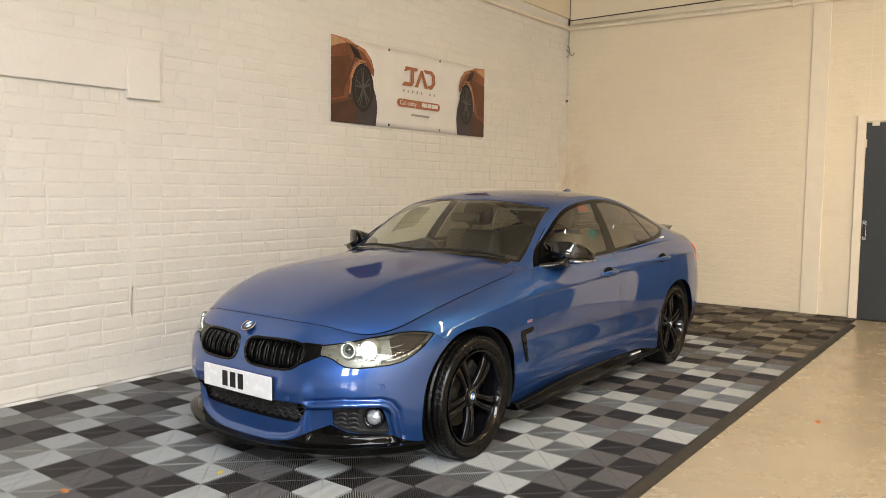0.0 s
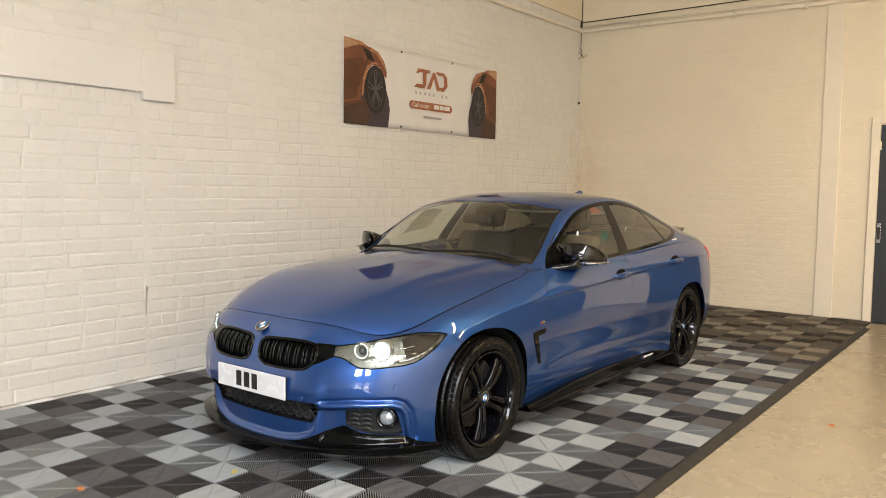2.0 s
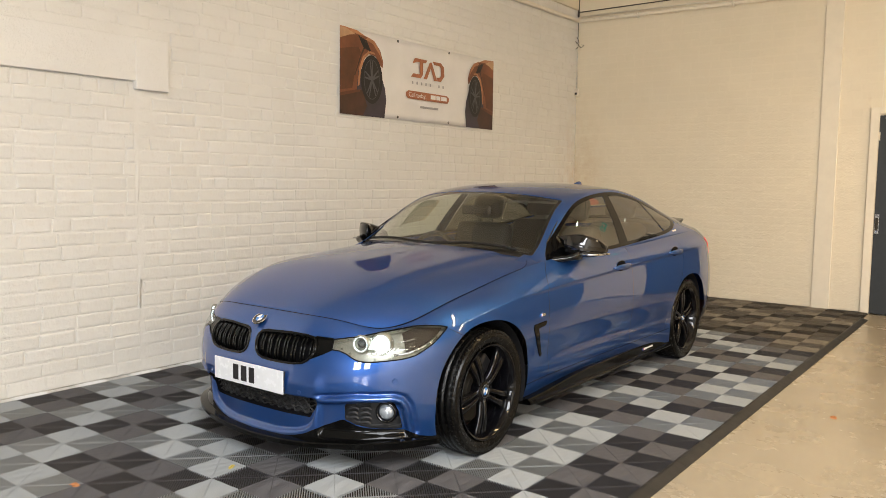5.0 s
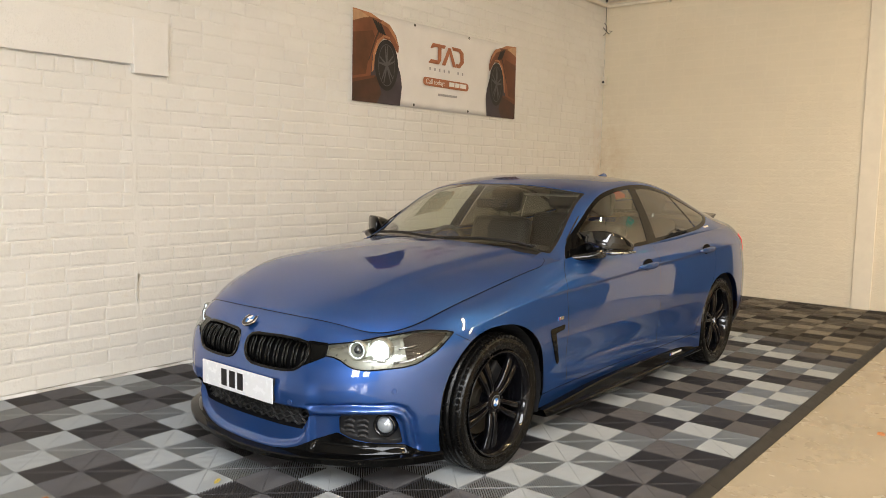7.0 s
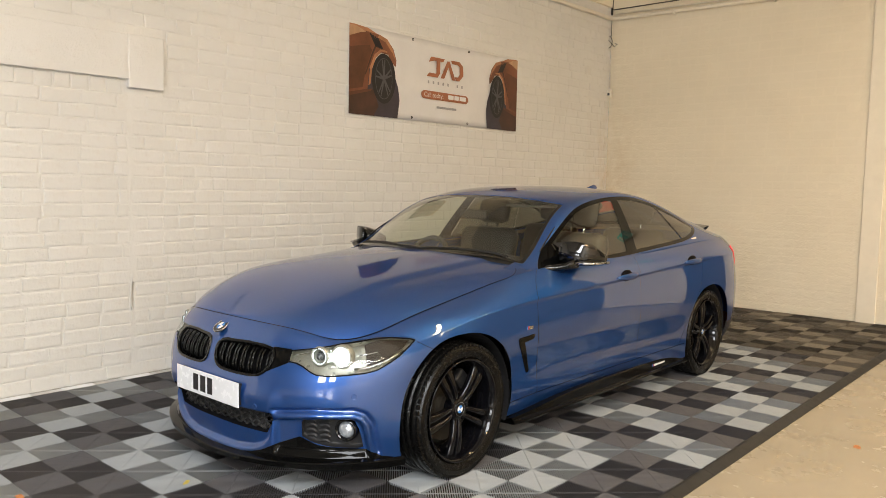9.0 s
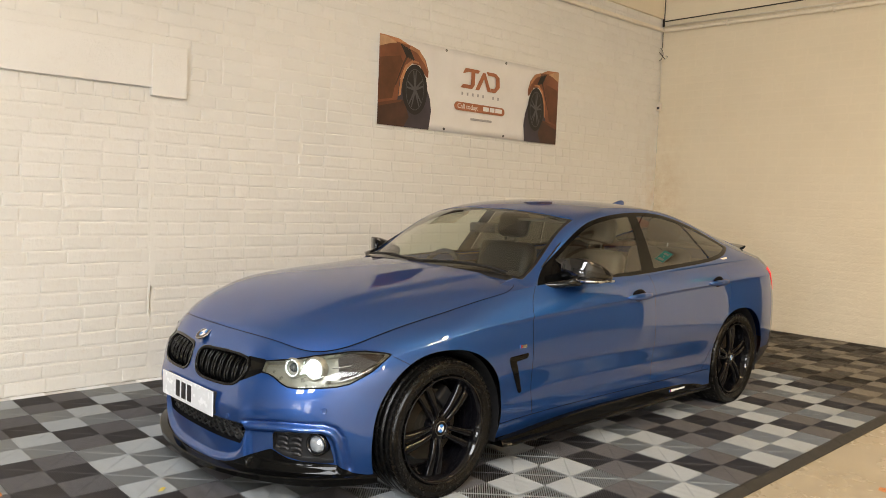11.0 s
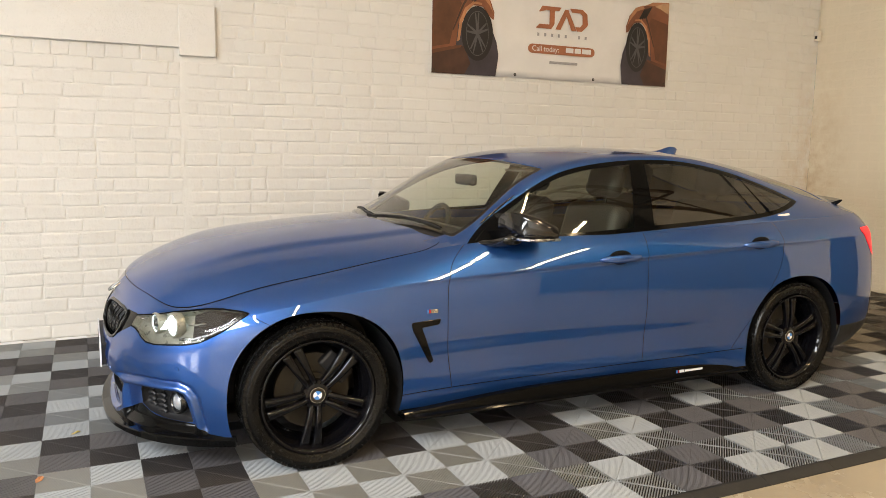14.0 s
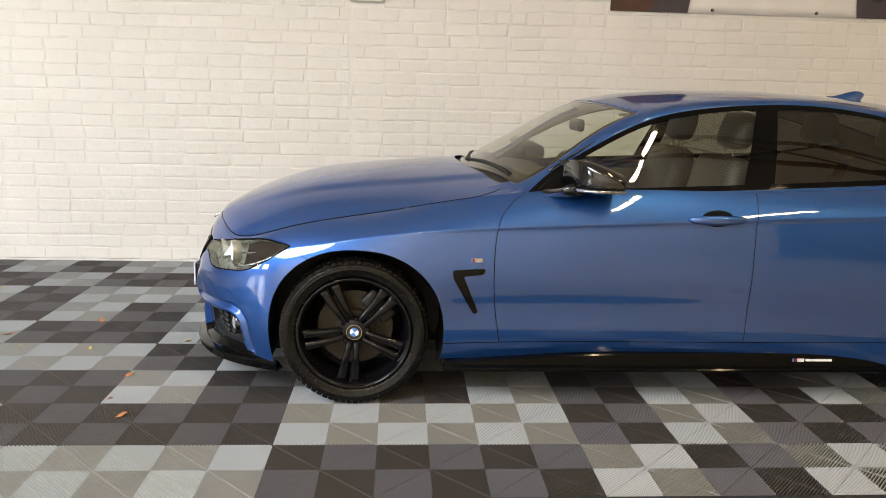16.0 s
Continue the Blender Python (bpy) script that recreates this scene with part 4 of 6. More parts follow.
# bonnet: crowned between the two upper edges
hood_c = spline([-.72, -.60, -.45, -.25, 0, .25, .5, .75], [.742, .812, .870, .919, .958, .984, 1.000, 1.010])
hn = int(np.argmax(EDGE[:, 1] > 0.665)) + 1
ws = np.concatenate([[1.0, 0.9952], np.linspace(0.985, 0, 44)])
hood = np.zeros((hn, len(ws), 4))
for i in range(hn):
    v, u, z = EDGE[i]
    zc = max(float(hood_c(u)), z)
    a = np.abs(ws)
    soft_ = 0.22 + 0.50 * float(smoothstep(-.30, .50, u))
    shape = 1 - (soft_ * a ** 2 + (1 - soft_) * a ** 5)
    ridge = 0.011 * (1 - smoothstep(0.650, 0.735, a)) * smoothstep(-0.62, -0.2, u)
    hood[i, :, 0] = v * ws
    hood[i, :, 1] = u
    hood[i, :, 2] = z + (zc - z) * shape + ridge
    hood[i, :, 3] = 0
hood[0, :, 0] = 0
skin.grid(hood, lambda i, j: "seam" if j == 0 and EDGE[i, 1] < 0.50 else "bonnet")

REAR_EDGE = lambda v: .478 + .40 * v ** 2
skin.cut(("bonnet",), lambda p: np.where(np.abs(p[:, 0]) < .70, REAR_EDGE(p[:, 0]) - p[:, 1], 1.0), "hidden")

# cabin: side windows, pillars, screens and roof
roof_c = spline([.45, .65, .85, 1.08, 1.36, 1.735, 2.19, 2.6, 3.02, 3.45, 3.62, 3.80], [.955, 1.070, 1.188, 1.308, 1.368, 1.390, 1.384, 1.352, 1.285, 1.165, 1.105, 1.03])
rail_z = spline([.45, .65, .81, 1.05, 1.28, 1.52, 1.78, 2.10, 2.45, 2.80, 3.05, 3.45, 3.80], [.83, .915, .990, 1.160, 1.272, 1.325, 1.347, 1.345, 1.302, 1.212, 1.130, 1.040, 1.02])
rail_v = spline([.45, .65, .81, 1.05, 1.28, 1.52, 1.78, 2.10, 2.45, 2.80, 3.05, 3.45, 3.80], [.99, .975, .925, .830, .765, .730, .705, .700, .705, .735, .785, .88, .95])
c0 = int(np.argmax((EDGE[:, 1] > 0.50) & (GS > 1.0)))
cab = []
for i in range(c0, len(GS)):
    v, u, z = EDGE[i]
    vr, zr, zc = v * float(rail_v(u)), max(float(rail_z(u)), z + 0.002), max(float(roof_c(u)), z + 0.003)
    t = np.linspace(0, 1, 34)
    bulge = 0.014 * 4 * t * (1 - t) * min(1, (zr - z) / 0.3)
    sec = [(v + (vr - v) * a + b, z + (zr - z) * a) for a, b in zip(t, bulge)]
    for a in np.linspace(1, 0, 40)[1:]:
        sec.append((vr * a, zr + (zc - zr) * (1 - a ** 2.3)))
    sec = np.array(sec)
    for _ in range(7):
        sec[1:-1] = 0.25 * sec[:-2] + 0.5 * sec[1:-1] + 0.25 * sec[2:]
    cab.append(np.column_stack([sec[:, 0], np.full(len(sec), u), sec[:, 1], np.zeros(len(sec))]))
cab = np.array(cab)
cab[-1, :, 0] = 0
skin.grid(cab, lambda i, j: "cabside" if j < 36 else "roof")

# -- openings and panel lines --
A, U_, Z_, G_ = (lambda p: np.abs(p[:, 0])), (lambda p: p[:, 1]), (lambda p: p[:, 2]), (lambda p: p[:, 3])
for au in (0.007, WHEELBASE - 0.005):
    skin.cut(("body",), lambda p, au=au: np.where(A(p) > 0.45, ((np.abs(U_(p) - au) / .379) ** 2.25 + (np.abs(Z_(p) - .317) / .369) ** 2.25) ** (1 / 2.25) - 1, 1.0), "hole")

edge_a = spline([.10, .29, .40, .645, .762, .869, .97], [.63, .627, .610, .594, .603, .650, .79])
edge_b = spline([.10, .29, .564, .79, 1.0], [1.713, 1.713, 1.712, 1.716, 1.733])
edge_c = spline([.10, .326, .48, .60, .691, .80, .90, 1.0], [2.20, 2.334, 2.455, 2.54, 2.605, 2.655, 2.672, 2.668])
sill_z = spline([.30, .629, 1.713, 2.40], [.274, .283, .293, .300])
mid_car = lambda p: (U_(p) > 0.2) & (U_(p) < 2.66) & (A(p) > 0.5)
above = lambda p: Z_(p) - sill_z(U_(p))
skin.seam(("body",), lambda p: np.where(mid_car(p) & (U_(p) < 2.42), above(p), 1.0), 0.002)
for e in (edge_a, edge_b, edge_c):
    skin.cut(("body",), lambda p, e=e: np.where(A(p) > 0.5, np.maximum(U_(p) - e(Z_(p)) - 0.0017, -above(p)), 1.0), "strip")
    skin.cut(("strip",), lambda p, e=e: U_(p) - e(Z_(p)) + 0.0017, "body")
    skin.tag = ["seam" if t == "strip" else t for t in skin.tag]
skin.cut(("body",), lambda p: np.where(A(p) > .3, np.maximum.reduce([edge_a(Z_(p)) - U_(p), U_(p) - edge_b(Z_(p)), -above(p)]), 1.0), "door_f")
skin.cut(("body",), lambda p: np.where(A(p) > .3, np.maximum.reduce([edge_b(Z_(p)) - U_(p), U_(p) - edge_c(Z_(p)), -above(p)]), 1.0), "door_r")

# lamps and grilles, drawn on the girth of the bumper
lamp = sdf_poly([(.479, .645), (.482, .600), (.52, .597), (.555, .586), (.588, .567), (.62, .554), (.67, .550), (.76, .557), (.83, .563), (.885, .575), (.935, .599), (.985, .625), (1.03, .655),
                 (1.085, .690), (1.05, .698), (.966, .705), (.90, .703), (.80, .690), (.718, .680), (.666, .671), (.586, .659)], 0.002)
kidney = sdf_poly([(.030, .566), (.024, .60), (.030, .632), (.046, .647), (.08, .654), (.226, .659), (.327, .655), (.381, .645), (.399, .62), (.399, .594), (.389, .567), (.368, .545), (.338, .528),
                   (.294, .521), (.213, .519), (.145, .520), (.087, .523), (.056, .534), (.038, .55)], 0.003)
link_ = sdf_poly([(.38, .652), (.482, .649), (.484, .598), (.435, .576), (.375, .550)], 0.001)
low_g = sdf_poly([(-.1, .268), (.36, .268), (.415, .350), (.40, .366), (-.1, .358)], 0.004)
fog = sdf_poly([(.549, .335), (.557, .346), (.67, .354), (.76, .356), (.788, .346), (.806, .312), (.818, .271), (.828, .229), (.80, .226), (.68, .233), (.60, .249), (.549, .273)], 0.003)
BLADE_TOP = [(0, .150), (.17, .152), (.286, .172), (.34, .188), (.40, .217), (.488, .252), (.536, .270), (.573, .254), (.619, .236), (.672, .229), (.80, .222), (.86, .214), (.905, .190), (.98, .174), (1.03, .174)]
blade = sdf_poly(BLADE_TOP + [(1.03, .0), (0, .0)])
front = lambda p, f: np.where(U_(p) < 0.1, f(G_(p), Z_(p)), 1.0)
skin.cut(("body",), lambda p: front(p, lamp), "lamp")
skin.cut(("lamp",), lambda p: -(front(p, lamp) + 0.006), "lamp_seal")
skin.cut(("body",), lambda p: front(p, kidney), "kidney")
skin.cut(("kidney",), lambda p: -(front(p, kidney) + 0.011), "kidney_frame")
skin.cut(("body",), lambda p: front(p, link_), "grille_link")
skin.cut(("body",), lambda p: front(p, low_g), "low_grille")
skin.cut(("body",), lambda p: front(p, fog), "fog_recess")
skin.cut(("body",), lambda p: front(p, blade), "blade")
vent = sdf_poly([(.418, .606), (.556, .614), (.548, .593), (.462, .584), (.528, .424), (.512, .414), (.424, .572)], 0.002)
skin.cut(("body",), lambda p: np.where(A(p) > 0.6, vent(U_(p), Z_(p)), 1.0), "side_vent")
tailp = sdf_poly([(girth_at_u(3.42), .925), (girth_at_u(3.48), .85), (girth_at_u(3.56), .765), (GIRTH - .40, .765), (GIRTH - .40, .88), (girth_at_u(3.60), .925)], 0.008)
skin.cut(("body",), lambda p: np.where(U_(p) > 3.0, tailp(G_(p), Z_(p)), 1.0), "tail_lamp")
skin.cut(("body",), lambda p: np.where(U_(p) > 3.12, Z_(p) - 0.36, 1.0), "diffuser")
# bumper joint below the lamp tip and bonnet nose
bump_line = lambda p: np.where((U_(p) < -0.15) & (A(p) > 0.7), Z_(p) - (0.676 - 0.55 * (U_(p) + 0.26)), 1.0)
skin.seam(("body",), lambda p: np.where((U_(p) > -0.27) & (Z_(p) > 0.55), bump_line(p), 1.0), 0.0015)

# side glass
win_top = spline([.64, .71, .78, .86, .93, 1.07, 1.295, 1.523, 1.783, 2.11, 2.45, 2.815, 3.0, 3.10], [.845, .905, .962, 1.022, 1.066, 1.146, 1.248, 1.298, 1.322, 1.322, 1.274, 1.172, 1.095, 1.04])
win_low = spline([.62, .80, 1.173, 1.70, 2.31, 2.60, 2.85, 3.10], [.900, .915, .938, .962, .990, 1.008, 1.045, 1.12])
dlo = lambda p: np.maximum(Z_(p) - win_top(U_(p)), win_low(U_(p)) - Z_(p))
in_dlo = lambda p: np.where((A(p) > 0.3) & (U_(p) > 0.655) & (U_(p) < 3.08), dlo(p), 1.0)
skin.cut(("cabside", "roof"), in_dlo, "trim")
skin.cut(("trim",), lambda p: in_dlo(p) + 0.022, "glass_q")
lean_b0 = lambda z: 1.665 + 0.125 * (z - 0.94) / 0.36
lean_b1 = lambda z: 1.805 + 0.085 * (z - 0.94) / 0.36
lean_q = lambda z: 2.625 - 0.165 * (z - 0.976) / 0.261
skin.cut(("glass_q",), lambda p: np.maximum(lean_b0(Z_(p)) - U_(p), U_(p) - lean_b1(Z_(p))), "trim")
skin.cut(("glass_q",), lambda p: U_(p) - lean_b0(Z_(p)), "glass_f")
skin.cut(("glass_q",), lambda p: np.abs(U_(p) - lean_q(Z_(p))) - 0.009, "trim")
skin.cut(("glass_q",), lambda p: U_(p) - lean_q(Z_(p)), "glass_r")
skin.cut(("glass_f",), lambda p: U_(p) - (1.0 - 0.34 * (Z_(p) - .93)), "sail")
# windscreen and rear screen
half_rail = lambda p: np.interp(U_(p), cab[:, 0, 1], cab[:, 33, 0])
ws_fn = lambda p: np.maximum.reduce([U_(p) - (1.12 + 0.40 * A(p) ** 2), (0.50 + 0.42 * A(p) ** 2) - U_(p), A(p) - (half_rail(p) - 0.030)])
skin.cut(("cabside", "roof"), lambda p: np.where(U_(p) < 1.5, ws_fn(p), 1.0), "screen_band")
skin.cut(("screen_band",), lambda p: ws_fn(p) + 0.018, "windscreen")
rs_fn = lambda p: np.maximum.reduce([(2.66 + 0.25 * A(p) ** 2) - U_(p), U_(p) - 3.36, A(p) - (half_rail(p) - 0.055)])
skin.cut(("cabside", "roof"), lambda p: np.where(U_(p) > 2.4, rs_fn(p), 1.0), "rear_screen")
skin.cut(("cabside", "roof"), lambda p: np.where(U_(p) < 0.95, np.maximum(U_(p) - (0.555 + 0.42 * A(p) ** 2), A(p) - 0.655), 1.0), "cowl")

for tag in ("cabside",):
    skin.tag = ["roof" if t == tag else t for t in skin.tag]


def panel(name, tag, mat, side=0, offset=0.0, thick=0.0, label=""):
    bm = skin.take(tag, side, offset)
    ob = part(name, bm, mat, car, label, smooth=True)
    if thick:
        s = ob.modifiers.new("thickness", "SOLIDIFY")
        s.thickness, s.offset = thick, -1
    return ob


body_shell = panel("body_shell", "body", M_PAINT)
panel("bonnet", "bonnet", M_PAINT)
panel("roof", "roof", M_PAINT, thick=0.004)
for sgn in (1, -1):
    panel("front_door", "door_f", M_PAINT, sgn)
    panel("rear_door", "door_r", M_PAINT, sgn)
    panel("front_side_window", "glass_f", M_SIDEGLASS, sgn, -0.003, label="lightly tinted side glass")
    panel("rear_side_window", "glass_r", M_PRIVACY, sgn, -0.003, label="dark privacy glass")
    panel("quarter_window", "glass_q", M_PRIVACY, sgn, -0.003, label="dark privacy glass")
    panel("window_trim", "trim", M_TRIMBLACK, sgn, label="gloss black window surround")
    panel("sail_panel", "sail", M_TRIMBLACK, sgn, 0.001, thick=0.006, label="gloss black mirror sail panel")
    panel("side_vent", "side_vent", M_SATIN, sgn, 0.004, thick=0.012, label="gloss black wing vent")
    panel("grille_link", "grille_link", M_SATIN, sgn, -0.004)
    panel("tail_lamp", "tail_lamp", M_TAIL, sgn, 0.004, label="lit red tail lamp")
    panel("headlamp_seal", "lamp_seal", M_SEAM, sgn, -0.002)
    panel("splitter_wing", "blade", M_SATIN, sgn, -0.001, label="gloss black splitter wing below the fog lamp")
# near-flush black strips draw the shade in the panel gaps
panel("panel_gap", "seam", M_SEAM, offset=-0.0015)
for sgn in (1, -1):
    rim_ = [(sgn * max(v, 0.0), u - .0005, z + .0005) for v, u, z in EDGE[:hn:2] if u < 0.50]
    # the rear corner turns in towards the screen
    for u, a in ((.515, .998), (.54, .992), (.565, .982), (.59, .967), (.612, .945), (.63, .915), (.642, .88), (.65, .84)):
        k = int(np.argmin(np.abs(hood[:, 0, 1] - u)))
        v = hood[k, 0, 0] * a
        rim_.append((sgn * v, hood[k, 0, 1], float(np.interp(-v, -hood[k, :, 0], hood[k, :, 2])) + .0006))
    # thin dark tube draws the bonnet's shut line
    part("bonnet_gap", add_tube(bmesh.new(), rim_, .0015, 6), M_SEAM, car)
panel("windscreen", "windscreen", M_GLASS, offset=-0.002, label="faintly tinted windscreen")
panel("screen_border", "screen_band", M_GLOSS, offset=-0.001)
panel("rear_screen", "rear_screen", M_PRIVACY, offset=-0.002)
panel("scuttle", "cowl", M_BLACK, offset=-0.012, label="black plastic scuttle below the windscreen")
tray = bmesh.new()
rows = []
for v in np.linspace(-.70, .70, 43):
    a = abs(v)
    u0, u1 = REAR_EDGE(a) - .03, REAR_EDGE(a) + .12
    kh = int(np.argmin(np.abs(hood[:, 0, 1] - (u0 + .02))))
    kc = int(np.argmin(np.abs(cab[:, 0, 1] - u1)))
    z0 = float(np.interp(-a, -hood[kh, :, 0], hood[kh, :, 2])) - .020
    z1 = float(np.interp(-a, -cab[kc, :, 0], cab[kc, :, 2])) - .022
    rows.append([tray.verts.new((v, u0 + (u1 - u0) * w, z0 + (z1 - z0) * w - .012 * math.sin(math.pi * w))) for w in np.linspace(0, 1, 6)])
for a, b in zip(rows, rows[1:]):
    for k in range(5):
        tray.faces.new((a[k], a[k + 1], b[k + 1], b[k]))
bmesh.ops.recalc_face_normals(tray, faces=tray.faces)
part("scuttle_tray", tray, M_BLACK, car, smooth=True)
panel("diffuser", "diffuser", M_BLACK, thick=0.01)


# -- wheels --
def wheel(side, u):
    hub = new("wheel")
    hub.parent = car
    hub.location = (side * 0.775, u, AXLE_Z)
    hub.rotation_euler = (radians(29 if u < 1 else 2), 0, 0 if side > 0 else math.pi)
    R, B = AXLE_Z + 0.002, 0.112
    prof = [(-B + .02, .235), (-B + .004, .262), (-B, .290), (-B + .012, .308), (-B + .03, R - .003)]
    for gx in (-.055, -.018, .018, .055):
        prof += [(gx - .006, R), (gx - .0045, R - .007), (gx + .0045, R - .007), (gx + .006, R)]
    prof += [(B - .03, R - .003), (B - .012, .308), (B - .004, .3025), (B - .001, .300), (B - .003, .297), (B, .2945), (B - .002, .2915), (B, .287), (B + .001, .282), (B - .002, .279), (B - .001, .271), (B - .0035, .268), (B - .003, .262), (B - .008, .254), (B - .016, .240)]
    bm = add_lathe(bmesh.new(), prof, 96, closed=True)
    part("tyre", bm, M_TYRE, hub, "black low-profile tyre with a shiny dressed sidewall", True)
    tread = bmesh.new()
    for k in range(72):
        m = Matrix.Rotation(2 * math.pi * k / 72, 4, "X")
        for sx in (-1, 1):
            add_box(tread, (sx * .089 - .013, -.0108, R - .020), (sx * .089 + .013, .0108, R - .0068), 0, m @ Matrix.Rotation(sx * .16, 4, "Z"))
    tagged(part("tread", tread, M_TYRE, hub), kind="stuff")
    rimp = [(-B + .02, .236), (-.02, .205), (.04, .218), (B - .030, .232), (B - .012, .240), (B - .006, .247), (B - .001, .246), (B - .006, .236), (B - .030, .226), (.03, .212), (-.03, .198), (-B + .02, .228)]
    part("rim", add_lathe(bmesh.new(), rimp, 80, closed=True), M_RIM, hub, "gloss black alloy rim", True)
    spoke = bmesh.new()
    sec_r = [.030, .065, .11, .16, .205, .232]
    sec_x = [.070, .078, .084, .084, .080, .082]
    for dirn in (-1, 1):
        rings = []
        for r, x in zip(sec_r, sec_x):
            off = dirn * (0.0125 + 0.072 * r)
            w = 0.0125 + 0.008 * max(0, r - .1) / .1 + (0.005 if r > .22 else 0)
            d = 0.028
            rings.append([spoke.verts.new((xx, off + oo, r)) for xx, oo in ((x - d, -w), (x - d, w), (x - .009, w), (x - .0025, w * .84), (x, w * .42), (x, -w * .42), (x - .0025, -w * .84), (x - .009, -w))])
        for a, b in zip(rings, rings[1:]):
            for k in range(8):
                spoke.faces.new((a[k], a[(k + 1) % 8], b[(k + 1) % 8], b[k]))
        spoke.faces.new(rings[0][::-1])
        spoke.faces.new(rings[-1])
    bmesh.ops.recalc_face_normals(spoke, faces=spoke.faces)
    first = part("double_spoke", spoke, M_RIM, hub, smooth=True)
    for k in range(1, 5):
        ob = new("double_spoke", first.data)
        ob.parent = hub
        ob.rotation_euler = (2 * math.pi * k / 5, 0, 0)
    part("hub", add_lathe(bmesh.new(), [(.03, .0), (.03, .062), (.062, .060), (.074, .050), (.076, .036), (.070, .034), (.070, 0)], 40), M_RIM, hub, smooth=False)
    for k in range(5):
        bolts = bmesh.new()
        m = Matrix.Rotation(2 * math.pi * (k + .5) / 5, 4, "X") @ Matrix.Translation((0, 0, .056))
        r = bmesh.ops.create_cone(bolts, cap_ends=True, segments=6, radius1=.010, radius2=.009, depth=.03)
        bmesh.ops.transform(bolts, matrix=m @ Matrix.Translation((.062, 0, 0)) @ Matrix.Rotation(math.pi / 2, 4, "Y"), verts=r["verts"])
        part("wheel_bolt", bolts, M_RIM, hub)
    roundel(hub, Matrix.Translation((.0775, 0, 0)), .034)
    disc = add_lathe(bmesh.new(), [(-.03, .07), (-.03, .165), (-.005, .165), (-.005, .085), (.02, .08), (.02, .0)], 64)
    part("brake_disc", disc, M_STEEL, hub, "worn steel brake disc")
    cal = bmesh.new()
    add_box(cal, (-.06, -.075, .10), (.028, .075, .182), .012, Matrix.Rotation(radians(-75 if u < 1 else 75), 4, "X"))
    part("brake_caliper", cal, M_BLACK, hub)
    return hub


M_BLUE_E = plain("enamel_blue", (0.05, 0.20, 0.55), 0.2, 0, 0.8)
M_WHITE_E = plain("enamel_white", (0.80, 0.82, 0.84), 0.2, 0, 0.8)


def roundel(parent, m, r):
    """A small round emblem facing +x: black ring with blue and white quarters."""
    ring = bmesh.new()
    add_lathe(ring, [(-.003, 0), (-.003, r), (.002, r), (.0035, r * .94), (.0035, r * .58), (.002, r * .56), (.002, 0)], 40)
    bmesh.ops.transform(ring, matrix=m, verts=ring.verts)
    base = part("emblem", ring, M_GLOSS, parent, "round enamel emblem in blue and white")
    rim_ = bmesh.new()
    add_lathe(rim_, [(.0, r * .93), (.0045, r * .95), (.0045, r * 1.0), (.0, r * 1.02)], 40)
    bmesh.ops.transform(rim_, matrix=m, verts=rim_.verts)
    chrome = M_CHROME
    quarters = {0: bmesh.new(), 1: bmesh.new()}
    for q in range(4):
        bm = quarters[q % 2]
        c = bm.verts.new((.0042, 0, 0))
        arc = [bm.verts.new((.0042, r * .56 * math.cos(a), r * .56 * math.sin(a))) for a in np.linspace(q * math.pi / 2, (q + 1) * math.pi / 2, 9)]
        for a, b in zip(arc, arc[1:]):
            bm.faces.new((c, a, b))
    for q, mat in ((0, M_BLUE_E), (1, M_WHITE_E)):
        bmesh.ops.transform(quarters[q], matrix=m, verts=quarters[q].verts)
        link_mesh("emblem_quarters", quarters[q], mat, parent)
    link_mesh("emblem_rim", rim_, chrome, parent)
    return base


for u in (0.0, WHEELBASE):
    for s in (1, -1):
        wheel(s, u)
# wheel housings and underside
for u in (0.0, WHEELBASE):
    for s in (1, -1):
        bm = bmesh.new()
        n = 40
        ts = np.linspace(-.35, math.pi + .35, n)
        a0 = [bm.verts.new((s * .46, u + .388 * math.cos(t), .317 + .376 * math.sin(t))) for t in ts]
        edge_v = [float(plan_v(girth_at_u(u + .388 * math.cos(t)))) - .030 for t in ts]
        a1 = [bm.verts.new((s * w, u + .388 * math.cos(t), .317 + .376 * math.sin(t))) for t, w in zip(ts, edge_v)]
        for k in range(n - 1):
            bm.faces.new((a0[k], a0[k + 1], a1[k + 1], a1[k]))
        bm.faces.new(a0)
        part("wheel_arch_liner", bm, M_BLACK, car)
under = bmesh.new()
add_box(under, (-.58, -.50, .15), (.58, 3.55, .20), .01)
add_box(under, (-.80, .42, .15), (.80, 2.40, .22), .01)
part("underbody", under, M_BLACK, car)


# -- car details --
def on_side(g, z, out=0.0):
    """A point of the lower body at a girth and height, and its outward way in plan."""
    k = int(np.clip(np.searchsorted(GS, g), 1, len(GS) - 1))
    f = (g - GS[k - 1]) / (GS[k] - GS[k - 1])
    col = SIDE[k - 1] * (1 - f) + SIDE[k] * f
    v, u = np.interp(z, col[:, 2], col[:, 0]), np.interp(z, col[:, 2], col[:, 1])
    n = Vector((nv[k], nu[k], 0)).normalized()
    return Vector((v, u, z)) + n * out, n


def mirrored(bm):
    for v in bm.verts:
        v.co.x *= -1
    bmesh.ops.reverse_faces(bm, faces=bm.faces)
    return bm


